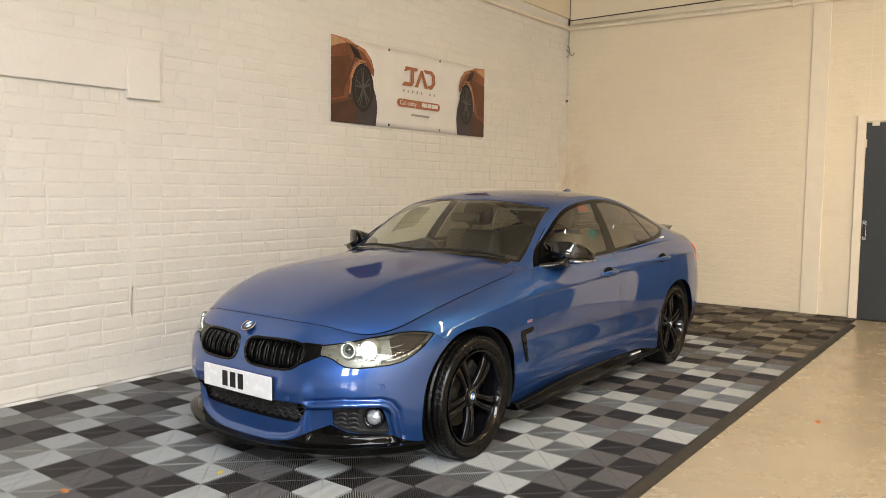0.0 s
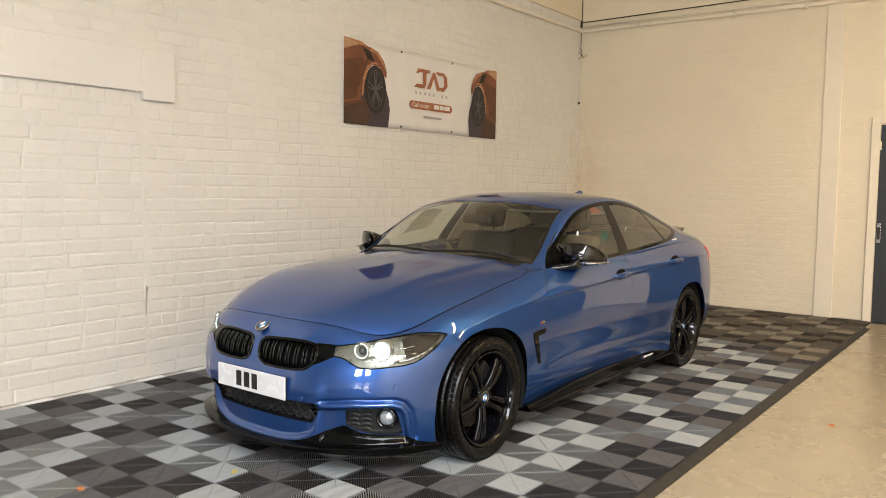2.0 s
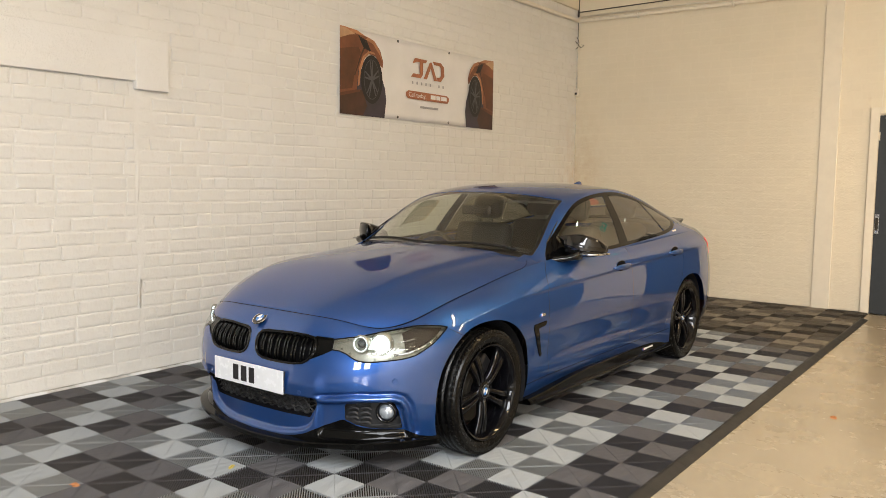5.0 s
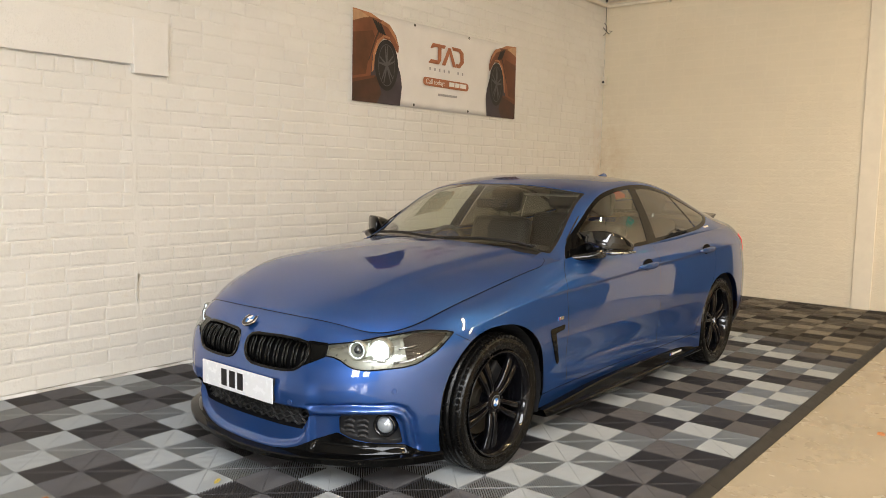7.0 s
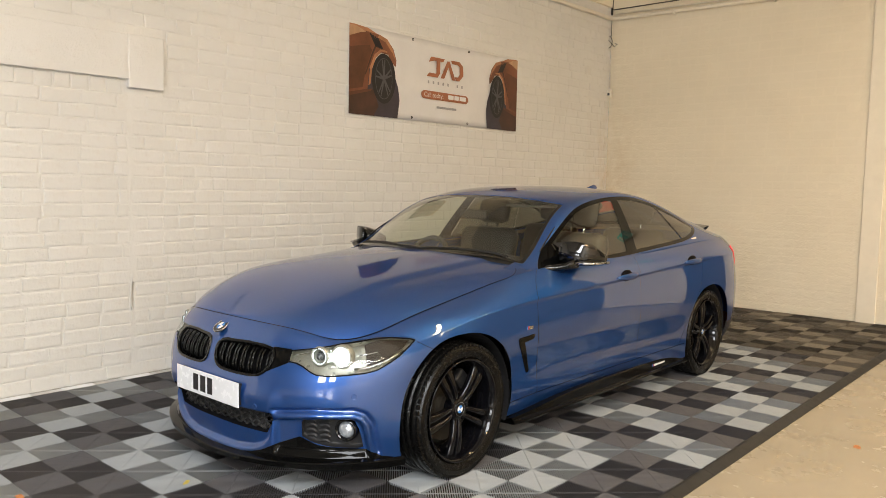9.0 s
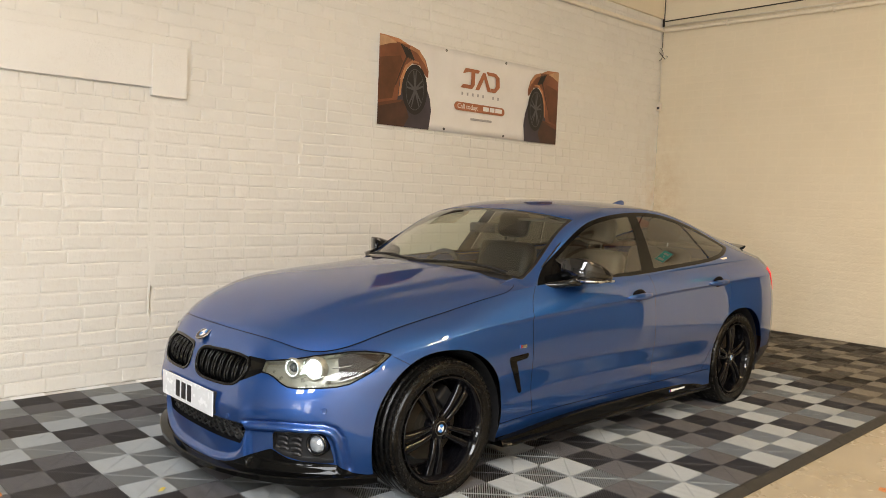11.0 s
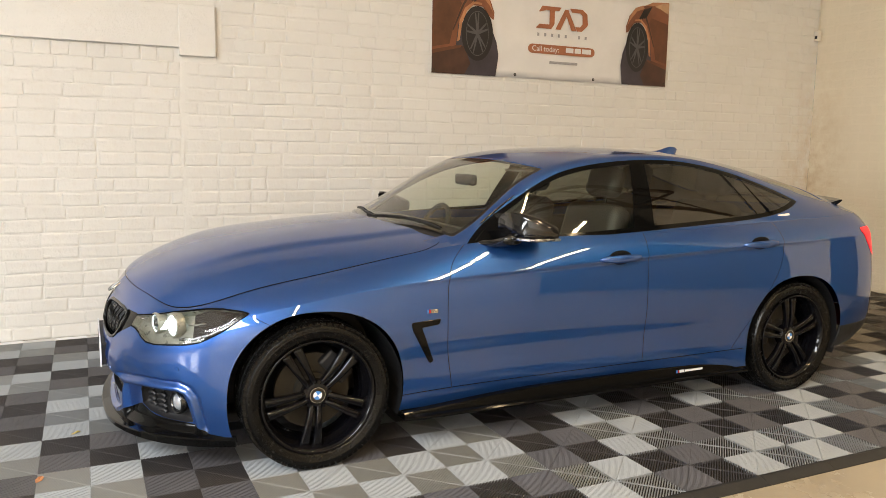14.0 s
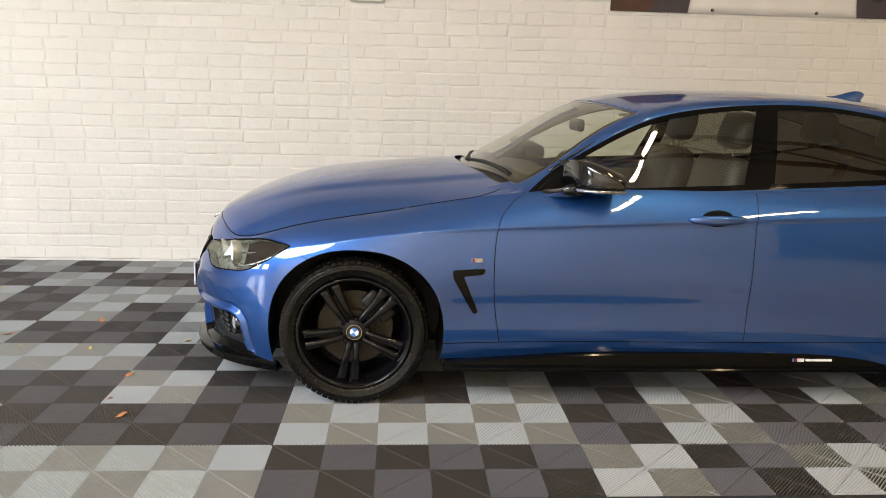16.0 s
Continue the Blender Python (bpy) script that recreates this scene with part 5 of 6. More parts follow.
def recess(tag, side, depth, inset=0.0):
    """A tray behind a cut region: its floor and the walls round it."""
    bm = skin.take(tag, side)
    n = Vector()
    for f in bm.faces:
        n += f.normal * f.calc_area()
    n.normalize()
    edges = [e for e in bm.edges if len(e.link_faces) == 1]
    r = bmesh.ops.extrude_edge_only(bm, edges=edges)
    rim_v = {v for v in r["geom"] if isinstance(v, bmesh.types.BMVert)}
    bm.verts.ensure_lookup_table()
    for v in bm.verts:
        if v not in rim_v:
            v.co -= n * depth
    bmesh.ops.recalc_face_normals(bm, faces=bm.faces)
    return bm


M_BOWL = plain("headlamp_housing", (0.30, 0.295, 0.25), 0.30, 0.4)
M_MARKER = plain("dark_marker_lens", (0.020, 0.014, 0.010), 0.35, spec=0.2)
M_RADIATOR = plain("radiator_fins", (0.10, 0.10, 0.105), 0.35, 0.8)
M_FOGLENS = plain("fog_lamp_glass", (0.55, 0.60, 0.66), 0.08, 0.6, 0.8)
M_RING = emit("daylight_ring_glow", (0.85, 0.95, 1.0), 1.6)
# own glow given to bowl and block, standing in for the lamp's glare
M_HALO = emit("lit_reflector", (0.84, 0.96, 0.90), 0.75)
M_DARKLENS = plain("unlit_projector_glass", (0.06, 0.065, 0.07), 0.08, 0.3, 0.9)


def headlamp(s):
    lampo = part("headlamp", skin.take("lamp", s, -0.001), M_LENS, car, "clear headlamp cover, lit", True)
    part("housing", recess("lamp", s, 0.050), M_BOWL, lampo)
    for v, z, r, lit in ((.594, .624, .036, False), (.676, .626, .042, True)):
        c, n = on_side(girth_at_v(v), z, -0.026)
        n = (n + Vector((0, -1.2, 0))).normalized()
        q = n.to_track_quat("X", "Z").to_matrix().to_4x4()
        for nm, prof, mat in (("bezel", [(-.03, r * 1.25), (.004, r * 1.25), (.010, r * 1.15), (.004, r * 1.02), (-.03, r * .9)], M_BOWL),
                              ("ring_light", [(.004, r * 1.18), (.0075, r * 1.16), (.0075, r * 1.10), (.004, r * 1.08)], M_RING),
                              ("inner_ring_light", [(.002, r * 1.02), (.005, r * 1.00), (.005, r * .93), (.002, r * .90)], M_RING),
                              ("reflector_bowl", [(-.006, r * .90), (-.012, r * .80), (-.014, 0)], M_HALO if lit else M_BOWL),
                              ("projector", [(-.014, r * .56), (.002, r * .50), (.010, r * .30), (.013, 0)], M_LED if lit else M_DARKLENS)):
            bm = add_lathe(bmesh.new(), prof, 28)
            bmesh.ops.transform(bm, matrix=Matrix.Translation(c) @ q, verts=bm.verts)
            if s < 0:
                mirrored(bm)
            part(nm, bm, mat, lampo, smooth=True)
    # bright trim fins and the dark outer marker
    for v, z, w in ((.515, .630, .026), (.755, .637, .024)):
        c, n = on_side(girth_at_v(v), z, -0.018)
        a, _ = on_side(girth_at_v(v - w), z - .004, -0.020)
        b, _ = on_side(girth_at_v(v + w), z + .008, -0.020)
        bm = add_tube(bmesh.new(), [a, c, b], .0035, 6)
        if s < 0:
            mirrored(bm)
        part("trim_fin", bm, M_CHROME, lampo)
    pts = [on_side(g, z, -0.016)[0] for g, z in ((.905, .596), (1.02, .657), (1.06, .687), (.90, .693), (.835, .672), (.845, .580))]
    bm = from_lists(pts, [(0, 1, 2, 3, 4, 5)])
    if s < 0:
        mirrored(bm)
    part("side_marker", bm, M_MARKER, lampo, "dark outer marker")
    # block with its own glow between the rings and a bright plate outside them
    for nm, v0, v1, z0, z1, mat in (("lit_block", .628, .646, .602, .650, M_HALO), ("bright_plate", .738, .752, .610, .662, M_BOWL)):
        pts = [on_side(girth_at_v(v), z, -0.024)[0] for v, z in ((v0, z0), (v1, z0 + .003), (v1, z1), (v0, z1))]
        bm = from_lists(pts + [p + Vector((0, .012, 0)) for p in pts], [(0, 1, 2, 3), (7, 6, 5, 4), (0, 4, 5, 1), (1, 5, 6, 2), (2, 6, 7, 3), (3, 7, 4, 0)])
        bmesh.ops.recalc_face_normals(bm, faces=bm.faces)
        if s < 0:
            mirrored(bm)
        part(nm, bm, mat, lampo)
    # glowing guide along the lower edge
    pts = [on_side(girth_at_v(v), z, -0.018)[0] for v, z in ((.715, .577), (.755, .583), (.79, .603), (.815, .628), (.832, .652))]
    bm = add_tube(bmesh.new(), pts, .0055, 8)
    if s < 0:
        mirrored(bm)
    part("light_guide", bm, M_SILVER, lampo, smooth=True)
    # brow strip under the bonnet edge
    pts = [on_side(girth_at_v(v), z, -0.012)[0] for v, z in ((.49, .640), (.53, .649), (.62, .664), (.70, .680), (.76, .694))]
    bm = add_tube(bmesh.new(), pts, .004, 6)
    if s < 0:
        mirrored(bm)
    part("brow", bm, M_SILVER, lampo)


def span(fn, g, z0, z1):
    zz = np.linspace(z0, z1, 160)
    ok = zz[fn(np.full(160, g), zz) < -0.006]
    return (ok[0], ok[-1]) if len(ok) else None


for s in (1, -1):
    headlamp(s)
    # kidney grille: frame, slats in pairs, dark tray
    kid = part("kidney_grille", skin.take("kidney_frame", s, 0.004), M_SATIN, car, "gloss black kidney grille", True)
    so = kid.modifiers.new("thickness", "SOLIDIFY")
    so.thickness, so.offset = 0.016, -1
    part("grille_tray", recess("kidney", s, 0.055), M_SEAM, kid)
    for k in range(7):
        for dg_ in (-.0092, .0092):
            g = .060 + k * .052 + dg_
            sp = span(kidney, g, .50, .67)
            if not sp:
                continue
            a, b = sp
            pts = [on_side(g, z, -0.012 - 0.012 * abs(2 * w - 1) ** 3)[0] for w, z in zip(np.linspace(0, 1, 7), np.linspace(a, b, 7))]
            bm = add_tube(bmesh.new(), pts, .0058, 8)
            if s < 0:
                mirrored(bm)
            part("slat", bm, M_SATIN, kid, smooth=True)
    # fog lamp recess with stepped slats
    fo = part("fog_recess", recess("fog_recess", s, 0.040), M_BLACK, car, "black plastic fog lamp surround", True)
    for row in range(5):
        for col in range(2):
            z = .246 + row * .0235
            v0 = .545 + col * .052 + .003 * (row % 2)
            pts = [on_side(girth_at_v(v0 + d), z + dz, -0.027)[0] for d, dz in ((0, 0), (.015, .006), (.028, .005), (.038, -.003))]
            if fog(np.array([girth_at_v(v0), girth_at_v(v0 + .038)]), np.array([z, z])).max() > -.004:
                continue
            bm = add_tube(bmesh.new(), pts, .0078, 6)
            if s < 0:
                mirrored(bm)
            part("slat", bm, M_BLACK, fo)
    c, n = on_side(girth_at_v(.693), .303, -0.016)
    n = (n + Vector((0, -1.0, 0))).normalized()
    q = n.to_track_quat("X", "Z").to_matrix().to_4x4()
    for nm, prof, mat in (("fog_bezel", [(-.025, .052), (.008, .050), (.012, .044), (.004, .038), (-.01, .036)], M_GLOSS), ("fog_lamp", [(-.006, .037), (.004, .034), (.011, .024), (.015, .010), (.016, 0)], M_FOGLENS)):
        bm = add_lathe(bmesh.new(), prof, 32)
        bmesh.ops.transform(bm, matrix=Matrix.Translation(c) @ q, verts=bm.verts)
        if s < 0:
            mirrored(bm)
        part(nm, bm, mat, fo, smooth=True)

# lower grille with wavy mesh over the radiator
lg = part("lower_grille", recess("low_grille", 0, 0.05), M_SEAM, car, "black lower grille with wavy mesh")
part("radiator", box((-.33, -.728, .275), (.33, -.718, .36)), M_RADIATOR, lg)
for row in range(5):
    pts = []
    for k in range(57):
        v = -.395 + .79 * k / 56
        z = .280 + row * .0185 + (.0055 if (k + row) % 4 < 2 else -.0045) * 1.0
        if low_g(np.array([abs(v)]), np.array([z]))[0] > -.002:
            continue
        p, _ = on_side(abs(v), z, -0.022)
        p.x = v
        pts.append(p)
    part("mesh_bar", add_tube(bmesh.new(), pts, .0045, 5), M_BLACK, lg)
for k in range(9):
    v = -.32 + .08 * k
    a, _ = on_side(abs(v), .268, -0.026)
    b, _ = on_side(abs(v), .360, -0.026)
    a.x = b.x = v
    part("mesh_post", add_tube(bmesh.new(), [a, b], .004, 5), M_BLACK, lg)

# front lip splitter with raised ends
lip = bmesh.new()
ring = []
gl = np.linspace(-1.02, 1.02, 141)
lip_top = spline([0, .3, .5, .75, 1.03], [.150, .160, .172, .178, .170])
lip_low = spline([0, .3, .5, .75, 1.03], [.112, .126, .136, .134, .130])
for g in gl:
    a = abs(g)
    p, n = on_side(a, .150)
    zt, zb = float(lip_top(a)), float(lip_low(a))
    reach = .036 - .020 * smoothstep(.60, 1.02, a)
    row = []
    for o, z in ((-.006, zt + .006), (.006, zt + .002), (reach - .004, zt - .004), (reach, zt - .009), (reach - .003, zb + .005), (reach - .012, zb), (-.05, zb)):
        q = p + n * o
        row.append(lip.verts.new((math.copysign(q.x, g) if g else 0.0, q.y, z)))
    ring.append(row)
for a, b in zip(ring, ring[1:]):
    for k in range(7):
        lip.faces.new((a[k], a[(k + 1) % 7], b[(k + 1) % 7], b[k]))
lip.faces.new(ring[0][::-1]), lip.faces.new(ring[-1])
bmesh.ops.recalc_face_normals(lip, faces=lip.faces)
part("front_splitter", lip, M_SATIN, car, "gloss black front splitter")

# number plate, the writing as plain bars
np_ = part("number_plate", box((-.262, -.829, .374), (.262, -.822, .488), .003), M_PLATE, car, "white front plate with three dark bars")
part("plate_holder", box((-.25, -.8225, .382), (.25, -.770, .480), .003), M_BLACK, car)
for k, w in enumerate((.040, .042, .040)):
    x = -.108 + k * .061
    part("plate_bar", box((x, -.8315, .393), (x + w, -.8285, .470), .001), M_INK, np_)
c, n = on_side(0, .700, 0.004)
roundel(car, Matrix.Translation((0, c.y - .001, .700)) @ Matrix.Rotation(radians(-90), 4, "Z") @ Matrix.Rotation(radians(-56), 4, "Y"), .041)
for g, z in ((girth_at_v(.715), .464), (girth_at_v(.33), .392)):
    for s in (1, -1):
        c, n = on_side(g, z, 0.0005)
        bm = add_lathe(bmesh.new(), [(0, .0125), (.0015, .011), (.0008, .0095), (.002, .009), (.002, 0)], 20)
        bmesh.ops.transform(bm, matrix=Matrix.Translation(c) @ n.to_track_quat("X", "Z").to_matrix().to_4x4(), verts=bm.verts)
        if s < 0:
            mirrored(bm)
        part("parking_sensor", bm, M_PAINT, car)

# side skirts
for s in (1, -1):
    sk = bmesh.new()
    top = spline([.388, .50, .923, 1.5, 1.944, 2.314, 2.44], [.196, .200, .229, .240, .239, .214, .190])
    rows = []
    for u in np.linspace(.39, 2.44, 70):
        zt = float(top(u))
        edge = 0.012 * smoothstep(.39, .48, u)
        prof = [(.800, zt + .004), (.876, zt), (.881, zt - .006), (.884, .186), (.890 + edge, .178), (.894 + edge, .171), (.890 + edge, .164), (.79, .160)]
        rows.append([sk.verts.new((s * v, u, min(z, zt + .004))) for v, z in prof])
    for a, b in zip(rows, rows[1:]):
        for k in range(7):
            sk.faces.new((a[k], a[k + 1], b[k + 1], b[k]))
    bmesh.ops.recalc_face_normals(sk, faces=sk.faces)
    skirt = part("side_skirt", sk, M_TRIMBLACK, car, "satin black side skirt blade")
    for k, (u0, u1, mat) in enumerate(((1.945, 1.952, M_BLUE_E), (1.955, 1.962, M_RED), (1.968, 1.998, M_WHITE_E), (2.006, 2.125, M_WHITE_E))):
        z0, z1 = (.207, .221) if k < 3 else (.209, .219)
        part("skirt_decal", box((s * .883 - .004, u0, z0), (s * .883 + .004, u1, z1)), mat, skirt)
    # small side badge: three stripes and a silver block
    for u0, u1, mat in ((.492, .499, M_BLUE_E), (.501, .508, M_RED), (.510, .545, M_SILVER)):
        c, n = on_side(girth_at_u((u0 + u1) / 2), .652, 0)
        part("side_badge", box((s * c.x - .003, u0, .644), (s * c.x + .003, u1, .661), .001), mat, car)
    # door handles
    for u0, u1, z in ((1.415, 1.672, .842), (2.365, 2.622, .878)):
        um = (u0 + u1) / 2
        c, n = on_side(girth_at_u(um), z)
        # near-black bump in place of a body-coloured cup, painting its shade
        cup = bmesh.new()
        bmesh.ops.create_uvsphere(cup, u_segments=24, v_segments=12, radius=1)
        for v in cup.verts:
            v.co = Vector((s * (c.x - .004 + v.co.x * .010), um + v.co.y * .070, z + .004 + v.co.z * .036))
        hd = part("door_handle", cup, M_SEAM, car, "body-coloured pull handle over a dark cup", True)
        bar = bmesh.new()
        rings = []
        for w in np.linspace(0, 1, 22):
            u = u0 + (u1 - u0) * w
            p, _ = on_side(girth_at_u(u), z)
            fat = max(.05, math.sin(math.pi * min(1, max(0, w))) ** .35)
            o = .026 * math.sin(math.pi * w) ** .5
            rings.append([bar.verts.new((s * (p.x + o + .011 * fat * math.cos(a)), u, z + .004 * (w - .5) + .021 * fat * math.sin(a))) for a in np.linspace(0, 2 * math.pi, 13)[:-1]])
        for a, b in zip(rings, rings[1:]):
            for k in range(12):
                bar.faces.new((a[k], a[(k + 1) % 12], b[(k + 1) % 12], b[k]))
        bar.faces.new(rings[0][::-1]), bar.faces.new(rings[-1])
        bmesh.ops.recalc_face_normals(bar, faces=bar.faces)
        part("pull", bar, M_PAINT, hd, smooth=True)
    # door mirror: rounded shell on a foot, silver blade lamp
    mi = bmesh.new()
    rings = []
    for w in np.linspace(0, 1, 16):
        u = .918 + .185 * w
        h = .077 * (math.sin(math.pi * min(1, .24 + w * .54)) ** .5) * (1 - .36 * w)
        d = .105 * (math.sin(math.pi * min(1, .14 + w * .52)) ** .5)
        zc, vc = 1.020 - .030 * w, .876 + .018 * w
        ring = []
        for a in np.linspace(0, 2 * math.pi, 25)[:-1]:
            ca, sa = math.cos(a), math.sin(a)
            ring.append(mi.verts.new((s * (vc + d * math.copysign(abs(ca) ** .7, ca)), u + .035 * ca * (1 - w), zc + h * math.copysign(abs(sa) ** .75, sa))))
        rings.append(ring)
    for a, b in zip(rings, rings[1:]):
        for k in range(24):
            mi.faces.new((a[k], a[(k + 1) % 24], b[(k + 1) % 24], b[k]))
    mi.faces.new(rings[0][::-1])
    bmesh.ops.inset_region(mi, faces=[mi.faces.new(rings[-1])], thickness=.008, depth=-.012)
    bmesh.ops.recalc_face_normals(mi, faces=mi.faces)
    mirror = part("door_mirror", mi, M_GLOSS, car, "gloss black door mirror", True)
    # swept foot and the pointed front horn of the cap
    foot = bmesh.new()
    rings = []
    for w in np.linspace(0, 1, 9):
        v, u, z = .765 + .135 * w, .835 + .085 * w, .932 + .030 * w ** 2
        ru, rz = .050 - .012 * math.sin(math.pi * w), .017 + .010 * w
        rings.append([foot.verts.new((s * v, u + ru * math.cos(a), z + rz * math.sin(a))) for a in np.linspace(0, 2 * math.pi, 13)[:-1]])
    for a, b in zip(rings, rings[1:]):
        for k in range(12):
            foot.faces.new((a[k], a[(k + 1) % 12], b[(k + 1) % 12], b[k]))
    foot.faces.new(rings[0][::-1]), foot.faces.new(rings[-1])
    bmesh.ops.recalc_face_normals(foot, faces=foot.faces)
    part("mirror_foot", foot, M_GLOSS, mirror, smooth=True)
    horn = from_lists([(s * .772, .868, 1.072), (s * .83, .930, 1.078), (s * .79, .940, .985), (s * .84, .905, 1.020), (s * .80, .950, 1.050)], [(0, 3, 1), (0, 2, 3), (0, 1, 4), (0, 4, 2), (1, 3, 2, 4)])
    bmesh.ops.recalc_face_normals(horn, faces=horn.faces)
    part("mirror_horn", horn, M_GLOSS, mirror)
    blade_ = bmesh.new()
    add_tube(blade_, [(s * .905, .905, .966), (s * .970, .925, .966), (s * 1.000, .98, .965), (s * 1.002, 1.10, .964)], .0065, 8)
    part("indicator_blade", blade_, M_SILVER, mirror, "bright indicator blade", True)
    # bright strip on the screen pillar's edge
    pts = [Vector((s * float(np.interp(u, cab[:, 0, 1], cab[:, 33, 0])) * 1.0 + s * .012, u, float(win_top(u)) + .012)) for u in np.linspace(.84, 1.25, 14)]
    part("pillar_strip", add_tube(bmesh.new(), pts, .0045, 6), M_GLOSS, car, smooth=True)

# small pale sticker low on each quarter window
for s in (1, -1):
    k = int(np.argmin(np.abs(cab[:, 0, 1] - 2.80)))
    w = float(np.interp(1.020, cab[k, :34, 2], cab[k, :34, 0]))
    st = bmesh.new()
    vs = [st.verts.new((s * (w + o + d), u, z)) for o in (-.004, .0025) for d, u, z in ((.005, 2.755, 1.010), (.001, 2.850, 1.017), (-.004, 2.850, 1.029), (0, 2.755, 1.022))]
    for f in ((0, 1, 2, 3), (4, 7, 6, 5), (0, 4, 5, 1), (1, 5, 6, 2), (2, 6, 7, 3), (3, 7, 4, 0)):
        st.faces.new([vs[i] for i in f])
    bmesh.ops.recalc_face_normals(st, faces=st.faces)
    part("window_sticker", st, M_WHITE_E, car, "small pale sticker on the quarter window")
# roof fin aerial
fin = bmesh.new()
rings = []
for w in np.linspace(0, 1, 14):
    u = 2.43 + .20 * w
    h = .014 + .044 * smoothstep(0, .82, w) * (1 - .25 * smoothstep(.9, 1, w))
    hw = .026 * math.sin(math.pi * (.12 + .80 * w)) ** .7
    zb = float(roof_c(u)) - .006
    rings.append([fin.verts.new((hw * a, u + .030 * b, zb + h * b)) for a, b in ((-1, 0), (-.75, .4), (-.28, .88), (0, 1), (.28, .88), (.75, .4), (1, 0))])
for a, b in zip(rings, rings[1:]):
    for k in range(6):
        fin.faces.new((a[k], a[k + 1], b[k + 1], b[k]))
fin.faces.new(rings[0]), fin.faces.new(rings[-1][::-1])
bmesh.ops.recalc_face_normals(fin, faces=fin.faces)
part("roof_fin", fin, M_PAINT, car, "body-coloured roof fin aerial", True)
# boot lip spoiler
sp = bmesh.new()
rings = []
for v in np.linspace(-.56, .56, 41):
    a = abs(v) / .56
    u = 3.63 - .12 * a ** 2.2
    z = 1.088 - .016 * a ** 2
    rings.append([sp.verts.new((v, u + du, z + dz)) for du, dz in ((-.10, -.012), (-.02, .006), (.035, .014), (.040, .005), (.0, -.016), (-.08, -.025))])
for a, b in zip(rings, rings[1:]):
    for k in range(6):
        sp.faces.new((a[k], a[(k + 1) % 6], b[(k + 1) % 6], b[k]))
sp.faces.new(rings[0][::-1]), sp.faces.new(rings[-1])
bmesh.ops.recalc_face_normals(sp, faces=sp.faces)
part("boot_spoiler", sp, M_GLOSS, car, "gloss black boot lip spoiler")
# wipers resting low on the screen
def on_screen(v, u, out):
    k = int(np.argmin(np.abs(cab[:, 0, 1] - u)))
    return (v, u, float(np.interp(-abs(v), -cab[k, :, 0], cab[k, :, 2])) + out)


for v0, v1 in ((.60, -.04), (.08, -.54)):
    path = [on_screen(v, REAR_EDGE(v) + .058 + .018 * math.sin(math.pi * w), .003) for w, v in zip(np.linspace(0, 1, 11), np.linspace(v0, v1, 11))]
    arm = part("wiper", add_tube(bmesh.new(), path, .0050, 6), M_BLACK, car)
    part("blade_rubber", add_tube(bmesh.new(), [(x, u + .012, z + .001) for x, u, z in path], .0035, 6), M_SEAM, arm)

# -- cabin --
def soft(lo, hi, bevel=.04, m=None):
    return box(lo, hi, bevel, m)


dash = bmesh.new()
prof = [(.70, .80), (.72, .93), (.84, .965), (1.0, .945), (1.06, .90), (1.05, .70), (.95, .45), (.72, .45)]
l = [dash.verts.new((-.70, u, z)) for u, z in prof]
r = [dash.verts.new((.70, u, z)) for u, z in prof]
for k in range(8):
    dash.faces.new((l[k], l[(k + 1) % 8], r[(k + 1) % 8], r[k]))
dash.faces.new(l[::-1]), dash.faces.new(r)
bmesh.ops.recalc_face_normals(dash, faces=dash.faces)
part("dashboard", dash, M_INTERIOR, car)
part("cabin_floor", box((-.76, .55, .22), (.76, 3.0, .34)), M_INTERIOR, car)
part("rear_shelf", box((-.70, 2.60, .80), (.70, 3.58, .945), .03), M_INTERIOR, car)
part("rear_panel", box((-.70, 2.60, .30), (.70, 2.66, .90), .02), M_INTERIOR, car)
part("bulkhead", box((-.72, .52, .22), (.72, .58, .90)), M_INTERIOR, car)
for s in (1, -1):
    part("door_card", box((s * .765 - .03, .70, .32), (s * .765 + .03, 2.62, .905), .02), M_INTERIOR, car)
    for u, lean_ in ((1.20, 1.0), (2.02, .8)):
        seat = part("seat", soft((s * .37 - .25, u, .34), (s * .37 + .25, u + .52, .56), .06), M_INTERIOR, car, "dark leather seat", True)
        tilt = Matrix.Translation((s * .37, u + .42, .50)) @ Matrix.Rotation(radians(-16), 4, "X")
        part("backrest", soft((-.245, -.07, 0), (.245, .07, .60), .06, tilt), M_INTERIOR, seat, smooth=True)
        part("headrest", soft((-.13, -.055, .635), (.13, .055, .815), .05, tilt), M_INTERIOR, seat, smooth=True)
        for x in (-.05, .05):
            part("headrest_post", add_tube(bmesh.new(), [tilt @ Vector((x, 0, .56)), tilt @ Vector((x, 0, .66))], .007, 6), M_CHROME, seat)
sw_ = bmesh.new()
tiltw = Matrix.Translation((-.37, 1.08, .865)) @ Matrix.Rotation(radians(-24), 4, "X") @ Matrix.Rotation(radians(90), 4, "X")
pts = [tiltw @ Vector((.172 * math.cos(a), .172 * math.sin(a), 0)) for a in np.linspace(0, 2 * math.pi, 41)[:-1]]
add_tube(sw_, pts, .016, 8, True)
stw = part("steering_wheel", sw_, M_INTERIOR, car, "black steering wheel", True)
part("wheel_hub", box((-.08, -.06, -.03), (.08, .06, .03), .02, tiltw), M_INTERIOR, stw)
part("spoke_bar", box((-.168, -.02, -.012), (.168, .02, .008), .006, tiltw), M_INTERIOR, stw)
part("rear_view_mirror", box((-.115, 1.10, 1.165), (.115, 1.135, 1.228), .014), M_BLACK, car, "black interior mirror")
head = bmesh.new()
rows = []
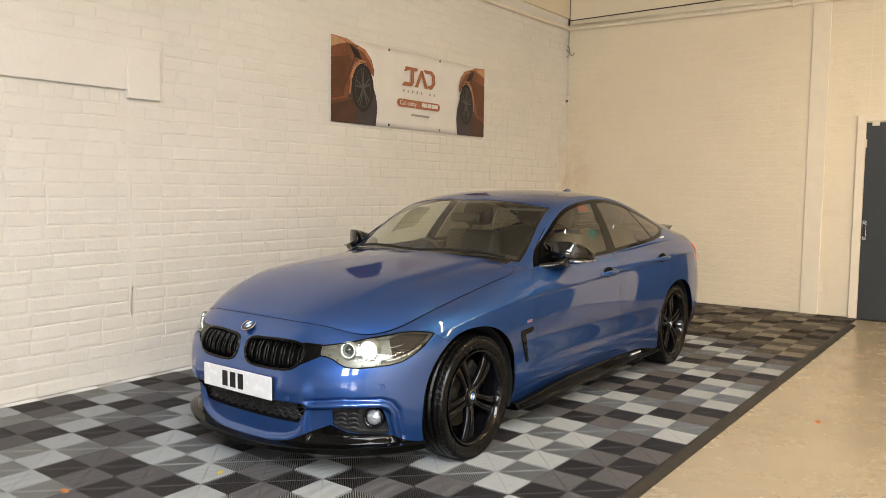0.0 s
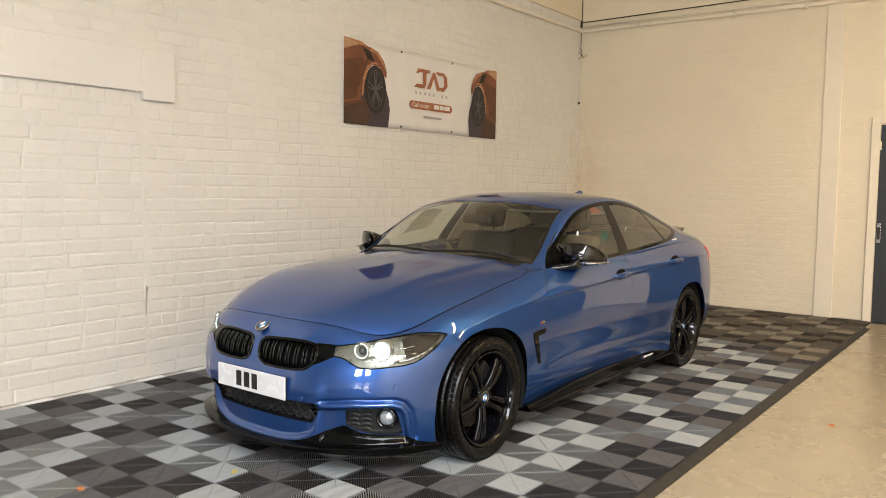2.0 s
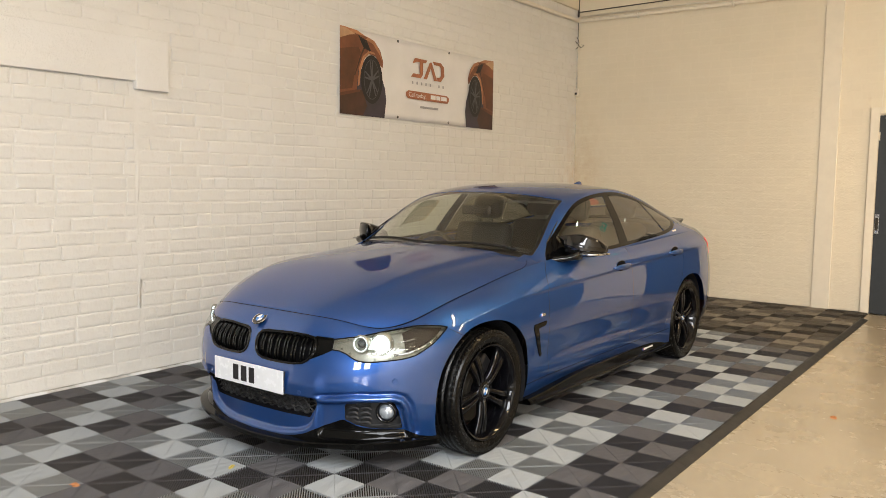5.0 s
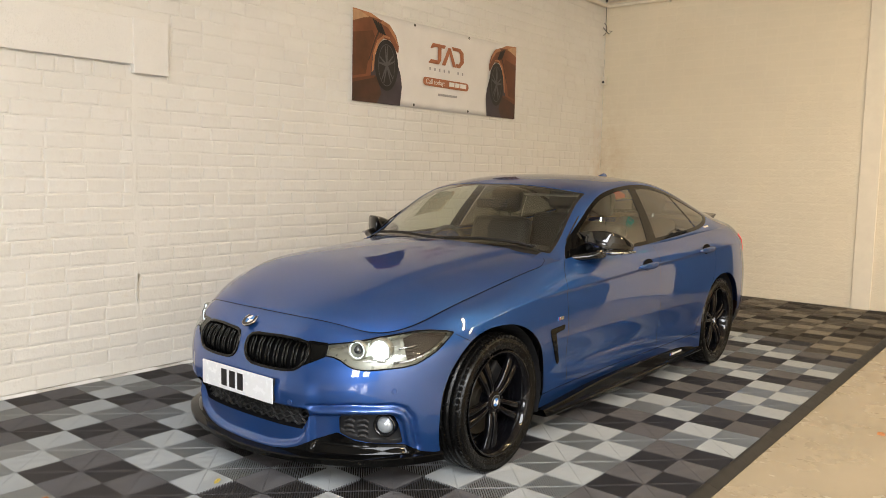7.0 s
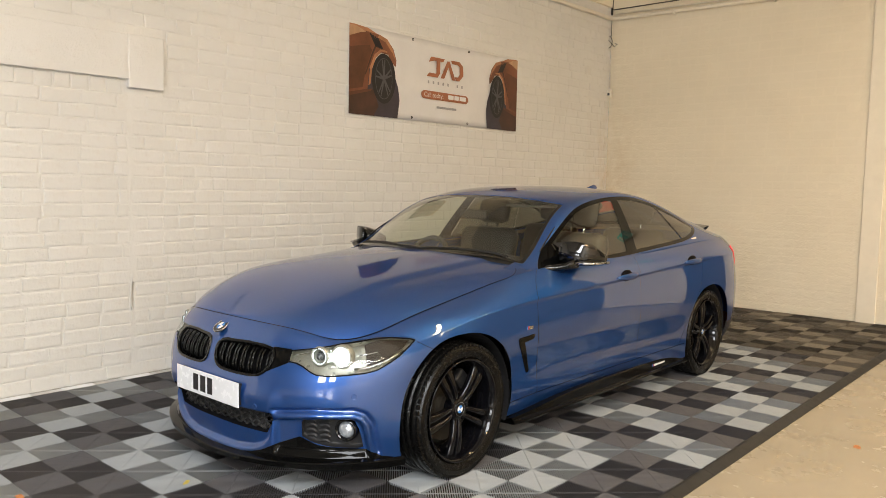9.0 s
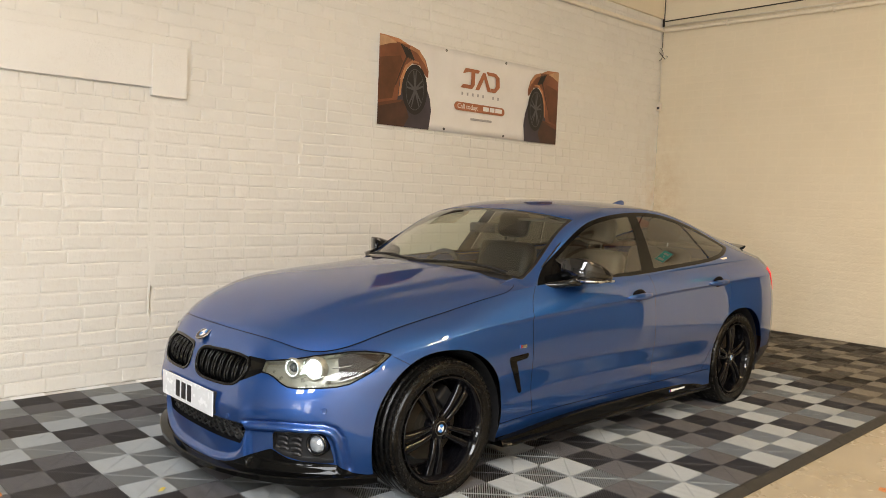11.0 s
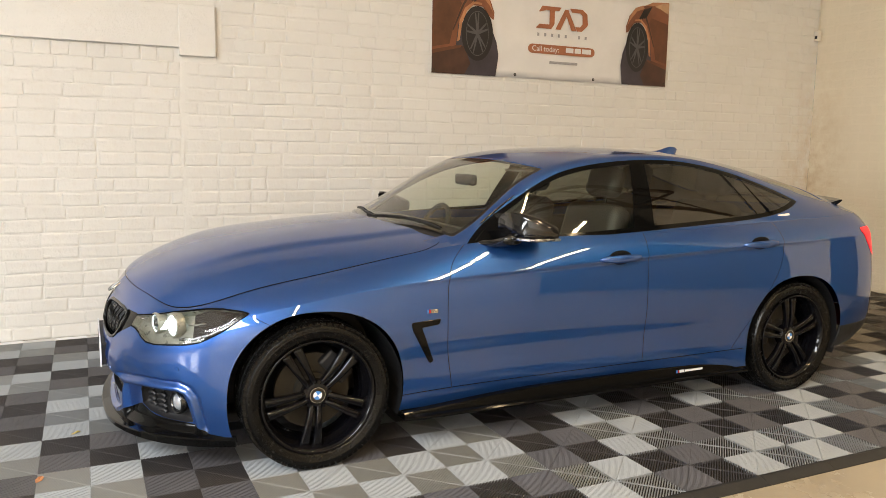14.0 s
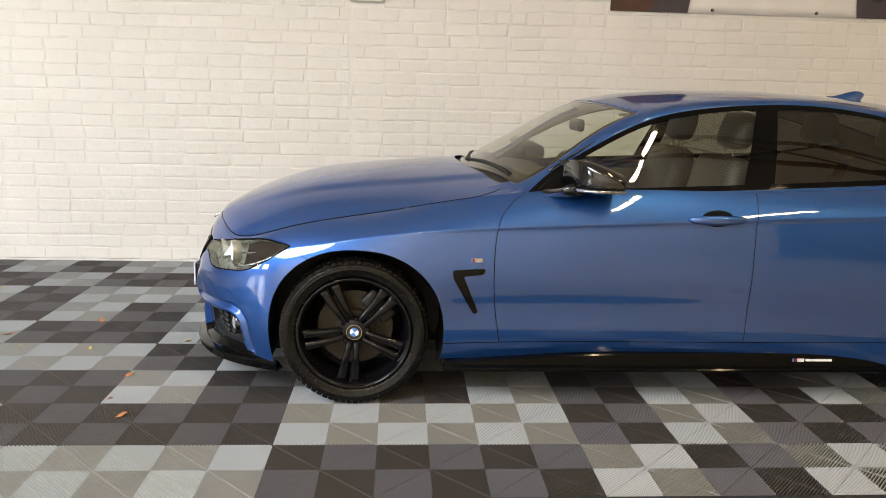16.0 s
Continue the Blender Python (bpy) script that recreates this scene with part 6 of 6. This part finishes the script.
for u in np.linspace(1.33, 2.7, 24):
    zc, vr, zr = float(roof_c(u)), float(np.interp(u, cab[:, 0, 1], cab[:, 33, 0])), float(rail_z(u))
    rows.append([head.verts.new((vr * a * .97, u, zr + (zc - zr) * (1 - abs(a) ** 2.3) - .03)) for a in np.linspace(-1, 1, 21)])
for a, b in zip(rows, rows[1:]):
    for k in range(20):
        head.faces.new((a[k], a[k + 1], b[k + 1], b[k]))
part("headlining", head, M_HEADLINE, car, smooth=True)
part("pillar_lining", skin.take("roof", 0, -0.014), M_HEADLINE, car, "grey cloth lining of the pillars", True)
part("sun_visor", box((.12, 1.30, 1.250), (.50, 1.43, 1.263), .005), M_HEADLINE, car)

# ---- fallen leaves on the floor ----
M_LEAF_Y = plain("yellow_leaf", (0.55, 0.42, 0.08), 0.6, vary=0.3, scale=60)
M_LEAF_O = plain("brown_leaf", (0.42, 0.17, 0.06), 0.6, vary=0.3, scale=60)


def leaf(x, y, z, size, turn, mat, label):
    bm = bmesh.new()
    pts = [(0, -.5), (.28, -.2), (.34, .1), (.14, .36), (0, .62), (-.18, .30), (-.36, .06), (-.25, -.25)]
    vs = [bm.verts.new((a * size, b * size, .006 * math.sin(3 * a + 5 * b) + .004)) for a, b in pts]
    c = bm.verts.new((0, 0, .0015))
    for k in range(8):
        bm.faces.new((c, vs[k], vs[(k + 1) % 8]))
    ob = link_mesh("leaf", bm, mat)
    so = ob.modifiers.new("thickness", "SOLIDIFY")
    so.thickness = .0008
    ob.location, ob.rotation_euler = (x, y, z), (0, 0, turn)
    return tagged(ob, label, "leaf", "fallen leaves")


for x, y, size, turn, mat, lab in ((-3.037, 2.178, .045, .4, M_LEAF_Y, "small yellow fallen leaf lying on the tiles"), (-2.53, 2.05, .05, 1.2, M_LEAF_O, "small curled brown leaf lying on the tiles"), (-3.40, 1.60, .045, 2.2, M_LEAF_O, "small curled brown leaf lying on the tiles"),
                                   (-2.07, 2.175, .055, .9, M_LEAF_O, "small curled brown leaf lying on the tiles"), (-3.14, 1.20, .05, .1, M_LEAF_O, "small curled brown leaf lying on the tiles"),
                                   (-2.95, 1.35, .025, .6, M_LEAF_Y, "small yellow fallen leaf lying on the tiles"), (-2.913, 1.724, .025, 1.9, M_LEAF_Y, "small yellow fallen leaf lying on the tiles"), (-2.25, 2.06, .03, .3, M_LEAF_O, "small curled brown leaf lying on the tiles"), (-4.13, .68, .03, 1.1, M_LEAF_Y, "small yellow fallen leaf lying on the tiles")):
    leaf(x, y, 0.001, size, turn, mat, lab)
leaf(-0.925, 5.015, -0.0205, .055, .7, M_LEAF_O, "small curled brown leaf lying on the painted floor")
